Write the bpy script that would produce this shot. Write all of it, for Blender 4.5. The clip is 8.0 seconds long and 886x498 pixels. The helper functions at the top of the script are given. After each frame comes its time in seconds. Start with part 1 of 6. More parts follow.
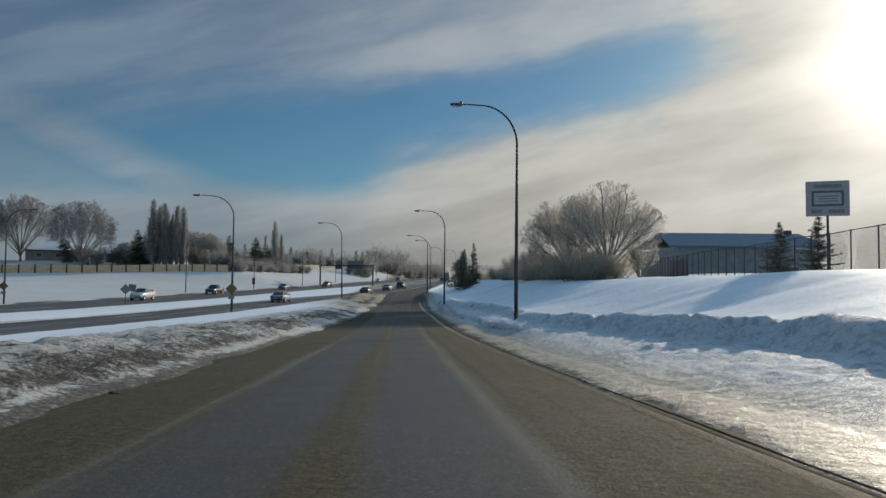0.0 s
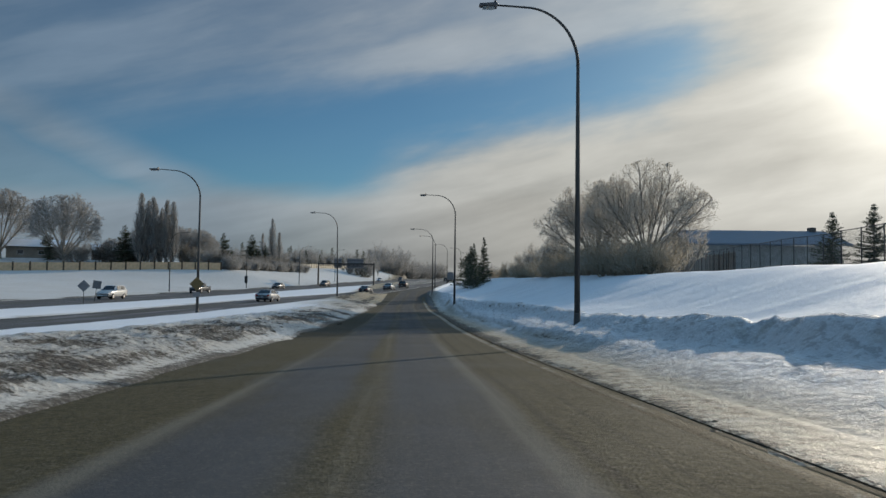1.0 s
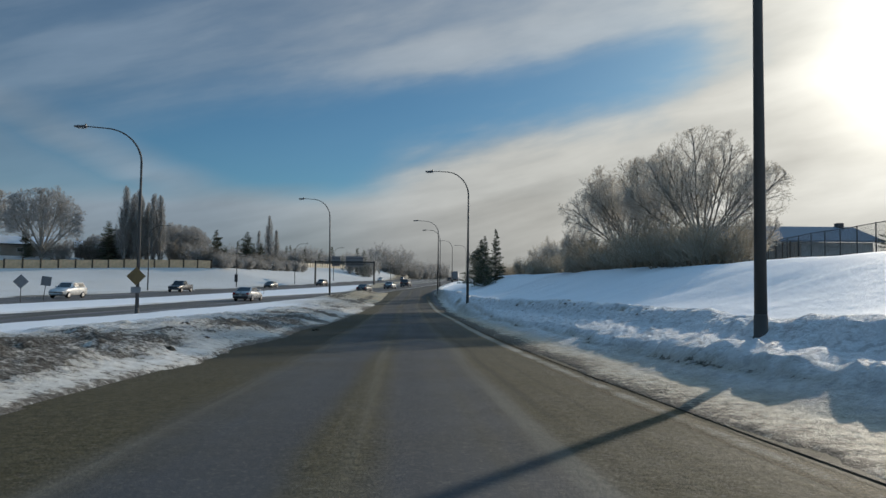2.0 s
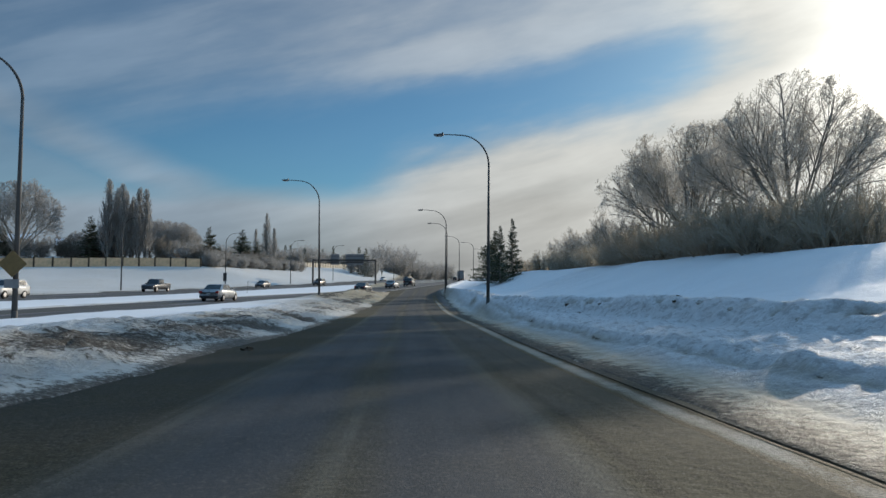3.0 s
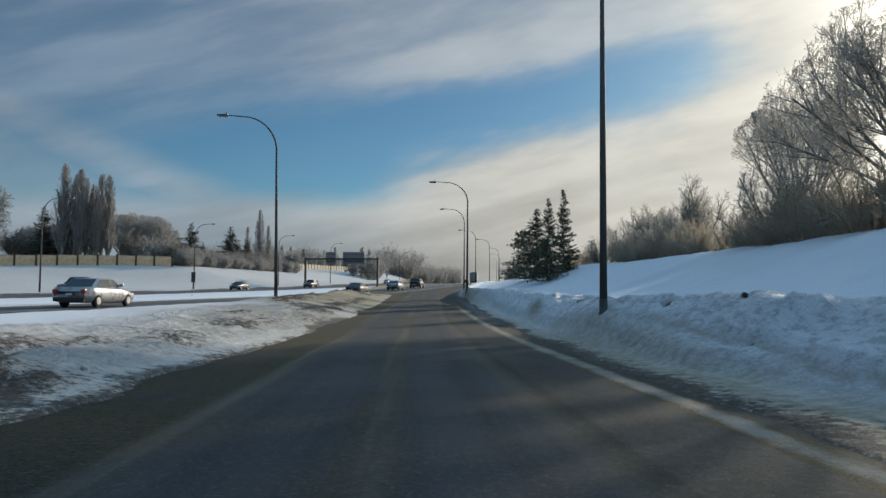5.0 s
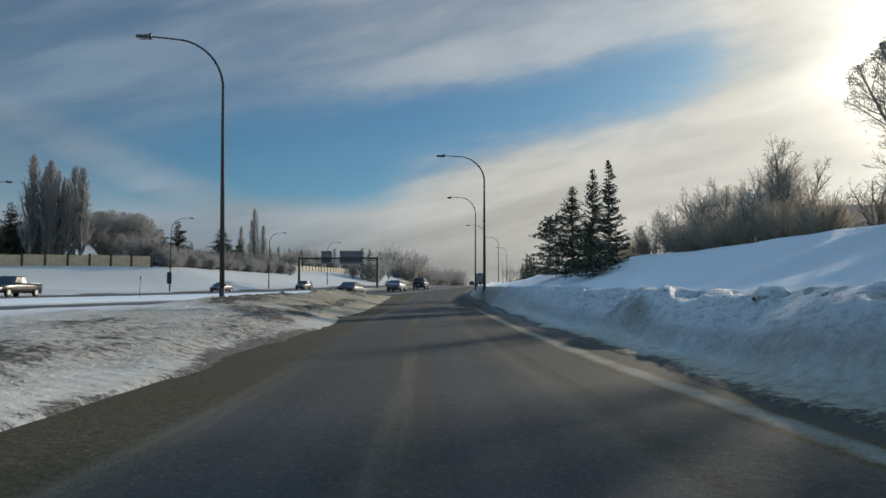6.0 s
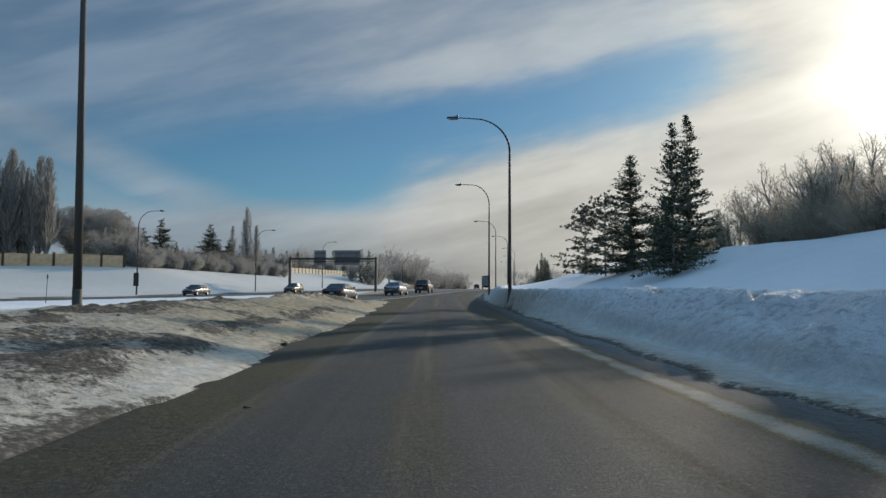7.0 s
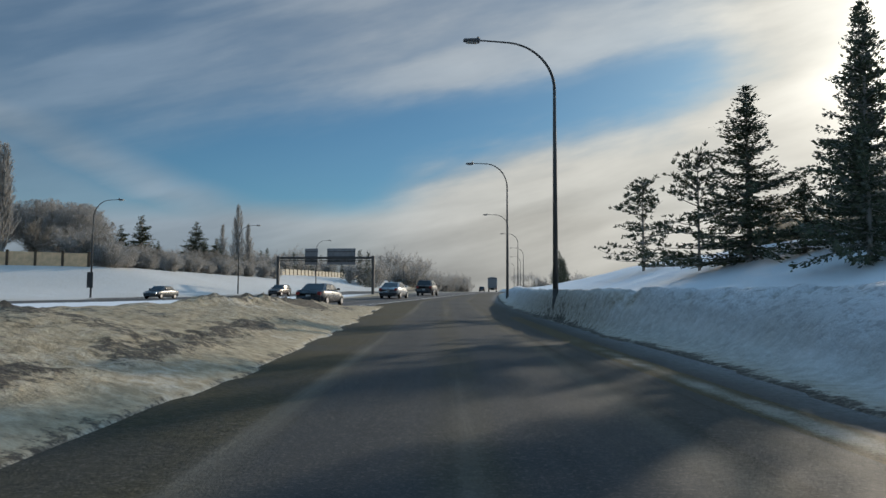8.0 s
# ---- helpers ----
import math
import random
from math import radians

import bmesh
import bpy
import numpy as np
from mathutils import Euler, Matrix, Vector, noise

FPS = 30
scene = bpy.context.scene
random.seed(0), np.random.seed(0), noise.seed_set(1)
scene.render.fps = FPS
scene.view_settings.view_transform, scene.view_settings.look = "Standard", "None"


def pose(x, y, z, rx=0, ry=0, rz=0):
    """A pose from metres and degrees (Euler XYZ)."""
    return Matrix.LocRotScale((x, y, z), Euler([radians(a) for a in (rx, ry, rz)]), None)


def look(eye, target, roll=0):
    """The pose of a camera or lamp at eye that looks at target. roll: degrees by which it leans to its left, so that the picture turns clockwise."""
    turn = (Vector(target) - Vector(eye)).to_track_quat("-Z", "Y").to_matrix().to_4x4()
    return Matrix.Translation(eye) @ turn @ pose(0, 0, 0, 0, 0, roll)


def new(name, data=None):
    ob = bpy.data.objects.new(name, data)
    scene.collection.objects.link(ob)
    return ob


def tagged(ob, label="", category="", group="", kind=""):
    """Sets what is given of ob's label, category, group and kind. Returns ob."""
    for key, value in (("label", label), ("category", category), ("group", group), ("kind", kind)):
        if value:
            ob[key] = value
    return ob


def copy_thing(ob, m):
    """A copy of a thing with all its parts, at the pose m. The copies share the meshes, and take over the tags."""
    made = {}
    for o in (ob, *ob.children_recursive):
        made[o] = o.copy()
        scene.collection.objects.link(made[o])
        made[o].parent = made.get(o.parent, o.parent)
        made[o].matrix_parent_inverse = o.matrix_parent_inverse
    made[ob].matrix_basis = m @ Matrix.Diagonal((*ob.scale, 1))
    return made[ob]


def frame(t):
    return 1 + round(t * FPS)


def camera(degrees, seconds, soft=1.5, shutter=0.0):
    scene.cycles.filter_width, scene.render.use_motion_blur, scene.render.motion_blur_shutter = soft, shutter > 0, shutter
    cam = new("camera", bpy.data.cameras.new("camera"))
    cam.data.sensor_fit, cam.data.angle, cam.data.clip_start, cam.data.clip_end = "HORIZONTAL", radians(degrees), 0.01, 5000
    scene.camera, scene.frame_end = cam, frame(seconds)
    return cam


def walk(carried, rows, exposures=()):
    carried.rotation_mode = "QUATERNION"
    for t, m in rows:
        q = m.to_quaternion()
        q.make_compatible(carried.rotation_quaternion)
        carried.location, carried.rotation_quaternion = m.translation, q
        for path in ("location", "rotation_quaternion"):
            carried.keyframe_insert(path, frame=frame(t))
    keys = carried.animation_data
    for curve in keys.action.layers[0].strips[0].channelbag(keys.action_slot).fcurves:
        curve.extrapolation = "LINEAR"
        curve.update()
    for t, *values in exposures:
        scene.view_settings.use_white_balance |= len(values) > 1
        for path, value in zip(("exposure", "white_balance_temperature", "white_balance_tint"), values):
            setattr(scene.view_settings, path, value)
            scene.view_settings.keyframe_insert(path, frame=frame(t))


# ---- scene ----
# ================= camera and walk =================
cam = camera(64.0, 8.0)
PATH = [
    (0, (0.0, 0.0, 3.593), (0.097, 1.996, 3.684), 0.6),
    (0.5, (-0.093, 5.783, 3.36), (0.0, 7.779, 3.45), 0.6),
    (1, (-0.207, 11.606, 3.078), (-0.116, 13.602, 3.172), 0.7),
    (1.5, (-0.31, 17.511, 2.83), (-0.222, 19.507, 2.926), 0.7),
    (3, (-0.41, 36.298, 2.126), (-0.335, 38.294, 2.225), 0.5),
    (3.5, (-0.547, 42.515, 2.04), (-0.48, 44.511, 2.142), 0.4),
    (4, (-0.666, 48.893, 1.904), (-0.601, 50.889, 2.009), 0.5),
    (4.5, (-0.723, 55.165, 1.765), (-0.663, 57.161, 1.874), 0.6),
    (6, (-1.122, 74.787, 1.25), (-1.072, 76.783, 1.371), 0.2),
    (6.5, (-1.334, 81.362, 1.286), (-1.287, 83.357, 1.413), 0.3),
    (7, (-1.445, 88.054, 1.294), (-1.399, 90.049, 1.425), 0.3),
    (7.5, (-1.597, 94.612, 1.277), (-1.553, 96.607, 1.411), 0.2),
    (8, (-1.68, 101.407, 1.327), (-1.638, 103.401, 1.466), 0.3),
]
walk(cam, [(t, look(eye, target, roll)) for t, eye, target, roll in PATH], [(0.0, -0.20, 6700, 8), (1.5, -0.18, 6560, 8), (3.0, 0.06, 6430, 8), (3.5, -0.12, 6380, 8), (4.0, 0.0, 6560, 8), (4.5, 0.10, 6740, 8), (6.0, -0.02, 6700, 8), (6.5, 0.03, 6700, 8), (8.0, 0.02, 6640, 8)])


# ================= sky, sun =================
SUN_AZ, SUN_EL = radians(37.5), radians(15.5)
SUN = Vector((math.sin(SUN_AZ) * math.cos(SUN_EL), math.cos(SUN_AZ) * math.cos(SUN_EL), math.sin(SUN_EL)))


class Nodes:
    """Short-hand for node trees."""

    def __init__(self, tree):
        self.t = tree
        tree.nodes.clear()

    def n(self, kind, operation="", blend_type=""):
        nd = self.t.nodes.new(kind)
        if operation:
            nd.operation = operation
        if blend_type:
            nd.data_type, nd.blend_type = "RGBA", blend_type
        return nd

    def put(self, sock, v):
        if hasattr(v, "is_output") or hasattr(v, "is_linked"):
            self.t.links.new(v, sock)
        elif isinstance(v, (tuple, list)) and len(v) == 3 and sock.type == "RGBA":
            sock.default_value = (*v, 1)
        else:
            sock.default_value = v

    def m(self, op, a, b=0.0, c=None, clamp=False):
        nd = self.n("ShaderNodeMath", op)
        nd.use_clamp = clamp
        self.put(nd.inputs[0], a)
        self.put(nd.inputs[1], b)
        if c is not None:
            self.put(nd.inputs[2], c)
        return nd.outputs[0]

    def ramp(self, v, lo, hi, a=0.0, b=1.0, smooth=True):
        nd = self.n("ShaderNodeMapRange")
        nd.interpolation_type, nd.clamp = "SMOOTHSTEP" if smooth else "LINEAR", True
        for s, x in zip(nd.inputs, (v, lo, hi, a, b)):
            self.put(s, x)
        return nd.outputs[0]

    def mix(self, f, a, b, mode="MIX"):
        nd = self.n("ShaderNodeMix", blend_type=mode)
        self.put(nd.inputs[0], f)
        self.put(nd.inputs[6], a)
        self.put(nd.inputs[7], b)
        return nd.outputs[2]

    def noise(self, vec, scale, detail=4.0, rough=0.55, distort=0.0):
        nd = self.n("ShaderNodeTexNoise")
        if vec is not None:
            self.put(nd.inputs["Vector"], vec)
        nd.inputs["Scale"].default_value, nd.inputs["Detail"].default_value = scale, detail
        nd.inputs["Roughness"].default_value, nd.inputs["Distortion"].default_value = rough, distort
        return nd.outputs["Fac"]

    def xyz(self, x, y, z):
        nd = self.n("ShaderNodeCombineXYZ")
        for s, v in zip(nd.inputs, (x, y, z)):
            self.put(s, v)
        return nd.outputs[0]

    def split(self, v):
        nd = self.n("ShaderNodeSeparateXYZ")
        self.put(nd.inputs[0], v)
        return nd.outputs

    def scaled(self, v, sx, sy, sz):
        nd = self.n("ShaderNodeMapping")
        self.put(nd.inputs[0], v)
        nd.inputs["Scale"].default_value = (sx, sy, sz)
        return nd.outputs[0]


def make_world():
    w = bpy.data.worlds.new("winter_sky")
    scene.world = w
    w.use_nodes = True
    N = Nodes(w.node_tree)
    sky = N.n("ShaderNodeTexSky")
    sky.sky_type, sky.sun_disc, sky.sun_elevation, sky.sun_rotation = "NISHITA", False, SUN_EL, SUN_AZ
    sky.altitude, sky.air_density, sky.dust_density, sky.ozone_density = 600, 1.0, 0.6, 2.0
    d = N.n("ShaderNodeTexCoord").outputs["Generated"]
    dx, dy, dz = N.split(d)
    ay = N.m("MAXIMUM", N.m("ABSOLUTE", dy), 0.25)
    u = N.m("DIVIDE", dx, ay)
    v = N.m("DIVIDE", dz, ay)
    # long soft streaks that lean up to the right
    slant = N.m("SUBTRACT", v, N.m("MULTIPLY", u, 0.22))
    broad = N.m("SUBTRACT", N.noise(N.xyz(N.m("MULTIPLY", u, 1.5), N.m("MULTIPLY", slant, 3.0), 0.3), 1.6, 2.0, 0.45), 0.5)
    streak = N.m("SUBTRACT", N.noise(N.xyz(N.m("MULTIPLY", u, 1.1), N.m("MULTIPLY", N.m("ADD", slant, N.m("MULTIPLY", broad, 0.10)), 9.0), 1.7), 1.5, 5.0, 0.5), 0.5)
    fluff = N.m("SUBTRACT", N.noise(N.xyz(N.m("MULTIPLY", u, 3.0), N.m("MULTIPLY", slant, 9.0), 5.7), 2.2, 5.0, 0.55), 0.5)
    soft = N.m("ADD", N.m("MULTIPLY", broad, 0.10), N.m("MULTIPLY", streak, 0.10))
    # bank of cloud below the blue, steepening towards the sun
    rise = N.m("ADD", N.m("MULTIPLY", u, 0.22), N.m("ADD", 0.163, N.m("MULTIPLY", N.m("MAXIMUM", N.m("SUBTRACT", u, 0.22), 0.0), 0.16)))
    edge = N.m("ADD", N.m("SUBTRACT", rise, v), N.m("ADD", soft, N.m("MULTIPLY", fluff, 0.09)))
    bank = N.m("MULTIPLY", N.ramp(edge, -0.055, 0.045), N.ramp(N.m("ADD", u, N.m("MULTIPLY", edge, 0.8)), -0.10, 0.06))
    # haze along the horizon
    low = N.ramp(N.m("ADD", v, N.m("MULTIPLY", streak, 0.035)), 0.140, 0.102)
    # veil over the upper sky
    up = N.m("ADD", N.m("SUBTRACT", N.m("SUBTRACT", v, N.m("MULTIPLY", u, 0.19)), 0.312), N.m("ADD", N.m("MULTIPLY", soft, 0.7), N.m("MULTIPLY", fluff, 0.05)))
    veil = N.m("MULTIPLY", N.ramp(up, -0.045, 0.05), N.ramp(N.m("ADD", streak, N.m("MULTIPLY", fluff, 0.5)), -0.16, 0.16, 0.60, 0.90))
    veil = N.m("MULTIPLY", veil, N.ramp(N.m("ADD", u, N.m("MULTIPLY", streak, 0.6)), -0.55, -0.15, 0.78, 1.0))
    # bright lower rim of the veil
    rim = N.m("ABSOLUTE", N.m("SUBTRACT", up, 0.012))
    rim = N.m("MULTIPLY", N.ramp(rim, 0.030, 0.0), N.m("MULTIPLY", N.ramp(u, -0.16, 0.0), N.ramp(u, 0.42, 0.28)))
    # a slanting wisp away from the sun, thin cloud under it
    off = N.m("ADD", N.m("SUBTRACT", N.m("ADD", v, N.m("MULTIPLY", u, 0.385)), 0.012), N.m("MULTIPLY", soft, 0.5))
    side = N.ramp(N.m("ADD", u, N.m("MULTIPLY", broad, 0.2)), -0.16, -0.34)
    wisp = N.m("MULTIPLY", N.ramp(N.m("ABSOLUTE", off), 0.050, 0.0), N.ramp(streak, -0.14, 0.14, 0.55, 1.0))
    wisp = N.m("MULTIPLY", side, N.m("MAXIMUM", wisp, N.m("MULTIPLY", N.ramp(off, 0.0, -0.05), 0.55)))
    # the blue closes up towards the sun
    close = N.ramp(N.m("ADD", u, N.m("ADD", N.m("MULTIPLY", soft, 1.6), N.m("MULTIPLY", fluff, 0.12))), 0.34, 0.52)
    clear = N.m("SUBTRACT", 1.0, N.m("MULTIPLY", bank, 0.97))
    for layer, most in ((low, 0.92), (veil, 0.60), (rim, 0.22), (wisp, 0.66), (close, 0.96)):
        clear = N.m("MULTIPLY", clear, N.m("SUBTRACT", 1.0, N.m("MULTIPLY", layer, most)))
    cloud = N.m("SUBTRACT", 1.0, N.m("MULTIPLY", clear, 0.97), clamp=True)
    # how near the sun
    dot = N.n("ShaderNodeVectorMath", operation="DOT_PRODUCT")
    N.put(dot.inputs[0], d)
    dot.inputs[1].default_value = SUN
    near = dot.outputs["Value"]
    c0 = N.mix(N.ramp(near, 0.55, 0.93), (0.285, 0.345, 0.415), (0.62, 0.61, 0.575))
    shade = N.m("ADD", 1.0, N.m("ADD", N.m("MULTIPLY", streak, 0.95), N.m("MULTIPLY", fluff, 0.55)))
    # duller towards the horizon; brighter and bluer overhead, out of view, to fill shade
    shade = N.m("MULTIPLY", shade, N.ramp(N.m("ADD", v, N.m("MULTIPLY", streak, 0.05)), 0.02, 0.125, 0.74, 1.0))
    shade = N.m("MULTIPLY", shade, N.ramp(dz, 0.42, 0.80, 1.0, 1.75))
    c0 = N.mix(N.ramp(dz, 0.35, 0.75, 0.0, 0.85), c0, (0.165, 0.365, 0.62))
    c1 = N.mix(1.0, c0, N.xyz(shade, shade, shade), "MULTIPLY")
    blue = N.n("ShaderNodeMix", blend_type="MULTIPLY")
    blue.inputs[0].default_value = 1.0
    N.put(blue.inputs[6], sky.outputs[0])
    blue.inputs[7].default_value = (0.465, 0.785, 0.965, 1)
    bg1 = N.n("ShaderNodeBackground")
    N.put(bg1.inputs[0], blue.outputs[2])
    bg1.inputs[1].default_value = SKY_STRENGTH
    bg2 = N.n("ShaderNodeBackground")
    N.put(bg2.inputs[0], c1)
    bg2.inputs[1].default_value = CLOUD_STRENGTH
    mixs = N.n("ShaderNodeMixShader")
    N.put(mixs.inputs[0], cloud)
    N.t.links.new(bg1.outputs[0], mixs.inputs[1])
    N.t.links.new(bg2.outputs[0], mixs.inputs[2])
    # aureole of the veiled sun
    g1 = N.m("POWER", N.m("MAXIMUM", near, 0.0), 160.0)
    g2 = N.m("POWER", N.m("MAXIMUM", near, 0.0), 22.0)
    glow = N.m("ADD", N.m("MULTIPLY", g1, 1.3), N.m("MULTIPLY", g2, 0.16))
    bg3 = N.n("ShaderNodeBackground")
    bg3.inputs[0].default_value = (1.0, 0.95, 0.84, 1)
    N.put(bg3.inputs[1], glow)
    add = N.n("ShaderNodeAddShader")
    N.t.links.new(mixs.outputs[0], add.inputs[0])
    N.t.links.new(bg3.outputs[0], add.inputs[1])
    out = N.n("ShaderNodeOutputWorld")
    N.t.links.new(add.outputs[0], out.inputs[0])


SKY_STRENGTH, CLOUD_STRENGTH, SUN_STRENGTH = 0.073, 0.94, 3.9
make_world()
sun = new("sun", bpy.data.lights.new("sun", "SUN"))
sun.data.energy, sun.data.angle, sun.data.color = SUN_STRENGTH, radians(1.0), (1.0, 0.88, 0.73)
sun.matrix_world = look((60, 80, 40), Vector((60, 80, 40)) - SUN)


# ================= materials =================
def material(name, build):
    mat = bpy.data.materials.new(name)
    mat.use_nodes = True
    N = Nodes(mat.node_tree)
    bsdf = N.n("ShaderNodeBsdfPrincipled")
    out = N.n("ShaderNodeOutputMaterial")
    N.t.links.new(bsdf.outputs[0], out.inputs[0])
    build(N, bsdf.inputs)
    return mat


def bump(N, I, height, strength, dist):
    nd = N.n("ShaderNodeBump")
    nd.inputs["Strength"].default_value, nd.inputs["Distance"].default_value = strength, dist
    N.put(nd.inputs["Height"], height)
    N.put(I["Normal"], nd.outputs[0])


def plain(name, col, rough=0.6, metal=0.0, vary=0.15, scale=6.0, spec=0.5, grain=0.0, coat=0.0):
    """Paint, metal, plastic: one colour with blotches and fine wear."""

    def build(N, I):
        p = N.n("ShaderNodeTexCoord").outputs["Object"]
        f = N.m("ADD", N.m("MULTIPLY", N.noise(p, scale, 5.0), 0.7), N.m("MULTIPLY", N.noise(p, scale * 9, 3.0), 0.3))
        a = tuple(c * (1 - vary) for c in col)
        b = tuple(min(1, c * (1 + vary)) for c in col)
        N.put(I["Base Color"], N.mix(N.ramp(f, 0.35, 0.65), a, b))
        N.put(I["Roughness"], N.ramp(f, 0.3, 0.7, max(0.02, rough - 0.1), min(1, rough + 0.1)))
        I["Metallic"].default_value = metal
        I["Specular IOR Level"].default_value = spec
        I["Coat Weight"].default_value = coat
        if grain:
            bump(N, I, N.noise(p, scale * 12, 4.0), 0.4, grain)

    return material(name, build)


def snow_build(N, I):
    geo = N.n("ShaderNodeNewGeometry")
    p = geo.outputs["Position"]
    at = N.n("ShaderNodeAttribute")
    at.attribute_name = "dirt_shade"
    dirt_shade = at.outputs["Fac"]
    ra = N.n("ShaderNodeAttribute")
    ra.attribute_name = "chunks"
    chunks = ra.outputs["Fac"]
    big = N.noise(p, 0.35, 4.0)
    fine = N.noise(p, 5.0, 5.0, 0.62)
    grit = N.noise(p, 23.0, 4.0, 0.7)
    f = N.m("ADD", N.m("ADD", N.m("MULTIPLY", N.m("SUBTRACT", big, 0.5), 0.55), N.m("MULTIPLY", N.m("SUBTRACT", fine, 0.5), 0.75)), N.m("MULTIPLY", N.m("SUBTRACT", grit, 0.5), 0.45))
    spread = N.ramp(dirt_shade, 0.0, 0.35, 0.10, 1.0)
    k = N.ramp(N.m("ADD", dirt_shade, N.m("MULTIPLY", f, spread)), 0.22, 0.80)
    white = N.mix(big, (0.73, 0.75, 0.775), (0.80, 0.815, 0.83))
    tan = N.mix(fine, (0.54, 0.515, 0.46), (0.33, 0.295, 0.235))
    c = N.mix(N.ramp(N.m("ADD", dirt_shade, N.m("MULTIPLY", N.m("SUBTRACT", fine, 0.5), 0.4)), 0.08, 0.62, 0.0, 0.85), white, tan)
    sa = N.n("ShaderNodeAttribute")
    sa.attribute_name = "sand"
    c = N.mix(N.m("MULTIPLY", sa.outputs["Fac"], N.ramp(N.m("ADD", N.m("MULTIPLY", big, 0.6), N.m("MULTIPLY", fine, 0.4)), 0.28, 0.50, 0.55, 1.0)), c, N.mix(N.ramp(fine, 0.35, 0.65), (0.41, 0.342, 0.233), (0.265, 0.216, 0.14)))
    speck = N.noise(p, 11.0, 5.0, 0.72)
    # shade of the small dimples put into the chunky snow's colour
    hollow_shade = N.m("ADD", N.m("MULTIPLY", N.noise(N.scaled(p, 1.0, 0.55, 1.0), 5.5, 4.0, 0.6), 0.75), N.m("MULTIPLY", speck, 0.25))
    c = N.mix(N.m("MULTIPLY", chunks, N.ramp(hollow_shade, 0.50, 0.60, 0.0, 0.62)), c, (0.40, 0.40, 0.405))
    c = N.mix(N.ramp(N.m("ADD", k, N.m("MULTIPLY", N.m("SUBTRACT", speck, 0.5), 0.9)), 0.66, 1.05), c, (0.068, 0.058, 0.046))
    N.put(I["Base Color"], c)
    ia = N.n("ShaderNodeAttribute")
    ia.attribute_name = "ice"
    ice = N.m("MULTIPLY", ia.outputs["Fac"], N.ramp(fine, 0.35, 0.6, 0.3, 1.0))
    N.put(I["Roughness"], N.ramp(ice, 0.0, 1.0, 0.68, 0.46, False))
    N.put(I["Specular IOR Level"], N.ramp(ice, 0.0, 1.0, 0.15, 0.24, False))
    h = N.m("ADD", N.m("MULTIPLY", N.noise(p, 2.6, 6.0, 0.6), 0.6), N.m("MULTIPLY", N.noise(p, 14.0, 4.0, 0.65), 0.25))
    cell = N.n("ShaderNodeTexVoronoi")
    cell.feature = "SMOOTH_F1"
    N.put(cell.inputs["Vector"], N.mix(0.12, p, N.xyz(fine, grit, speck)))
    cell.inputs["Scale"].default_value = 4.8
    h2 = N.m("ADD", N.m("MULTIPLY", cell.outputs["Distance"], -0.9), N.m("MULTIPLY", N.noise(p, 11.0, 5.0, 0.72), 1.2))
    h = N.m("ADD", h, N.m("MULTIPLY", h2, N.m("MULTIPLY", chunks, 3.8)))
    bump(N, I, h, 0.6, 0.10)


SNOW = material("old_snow", snow_build)


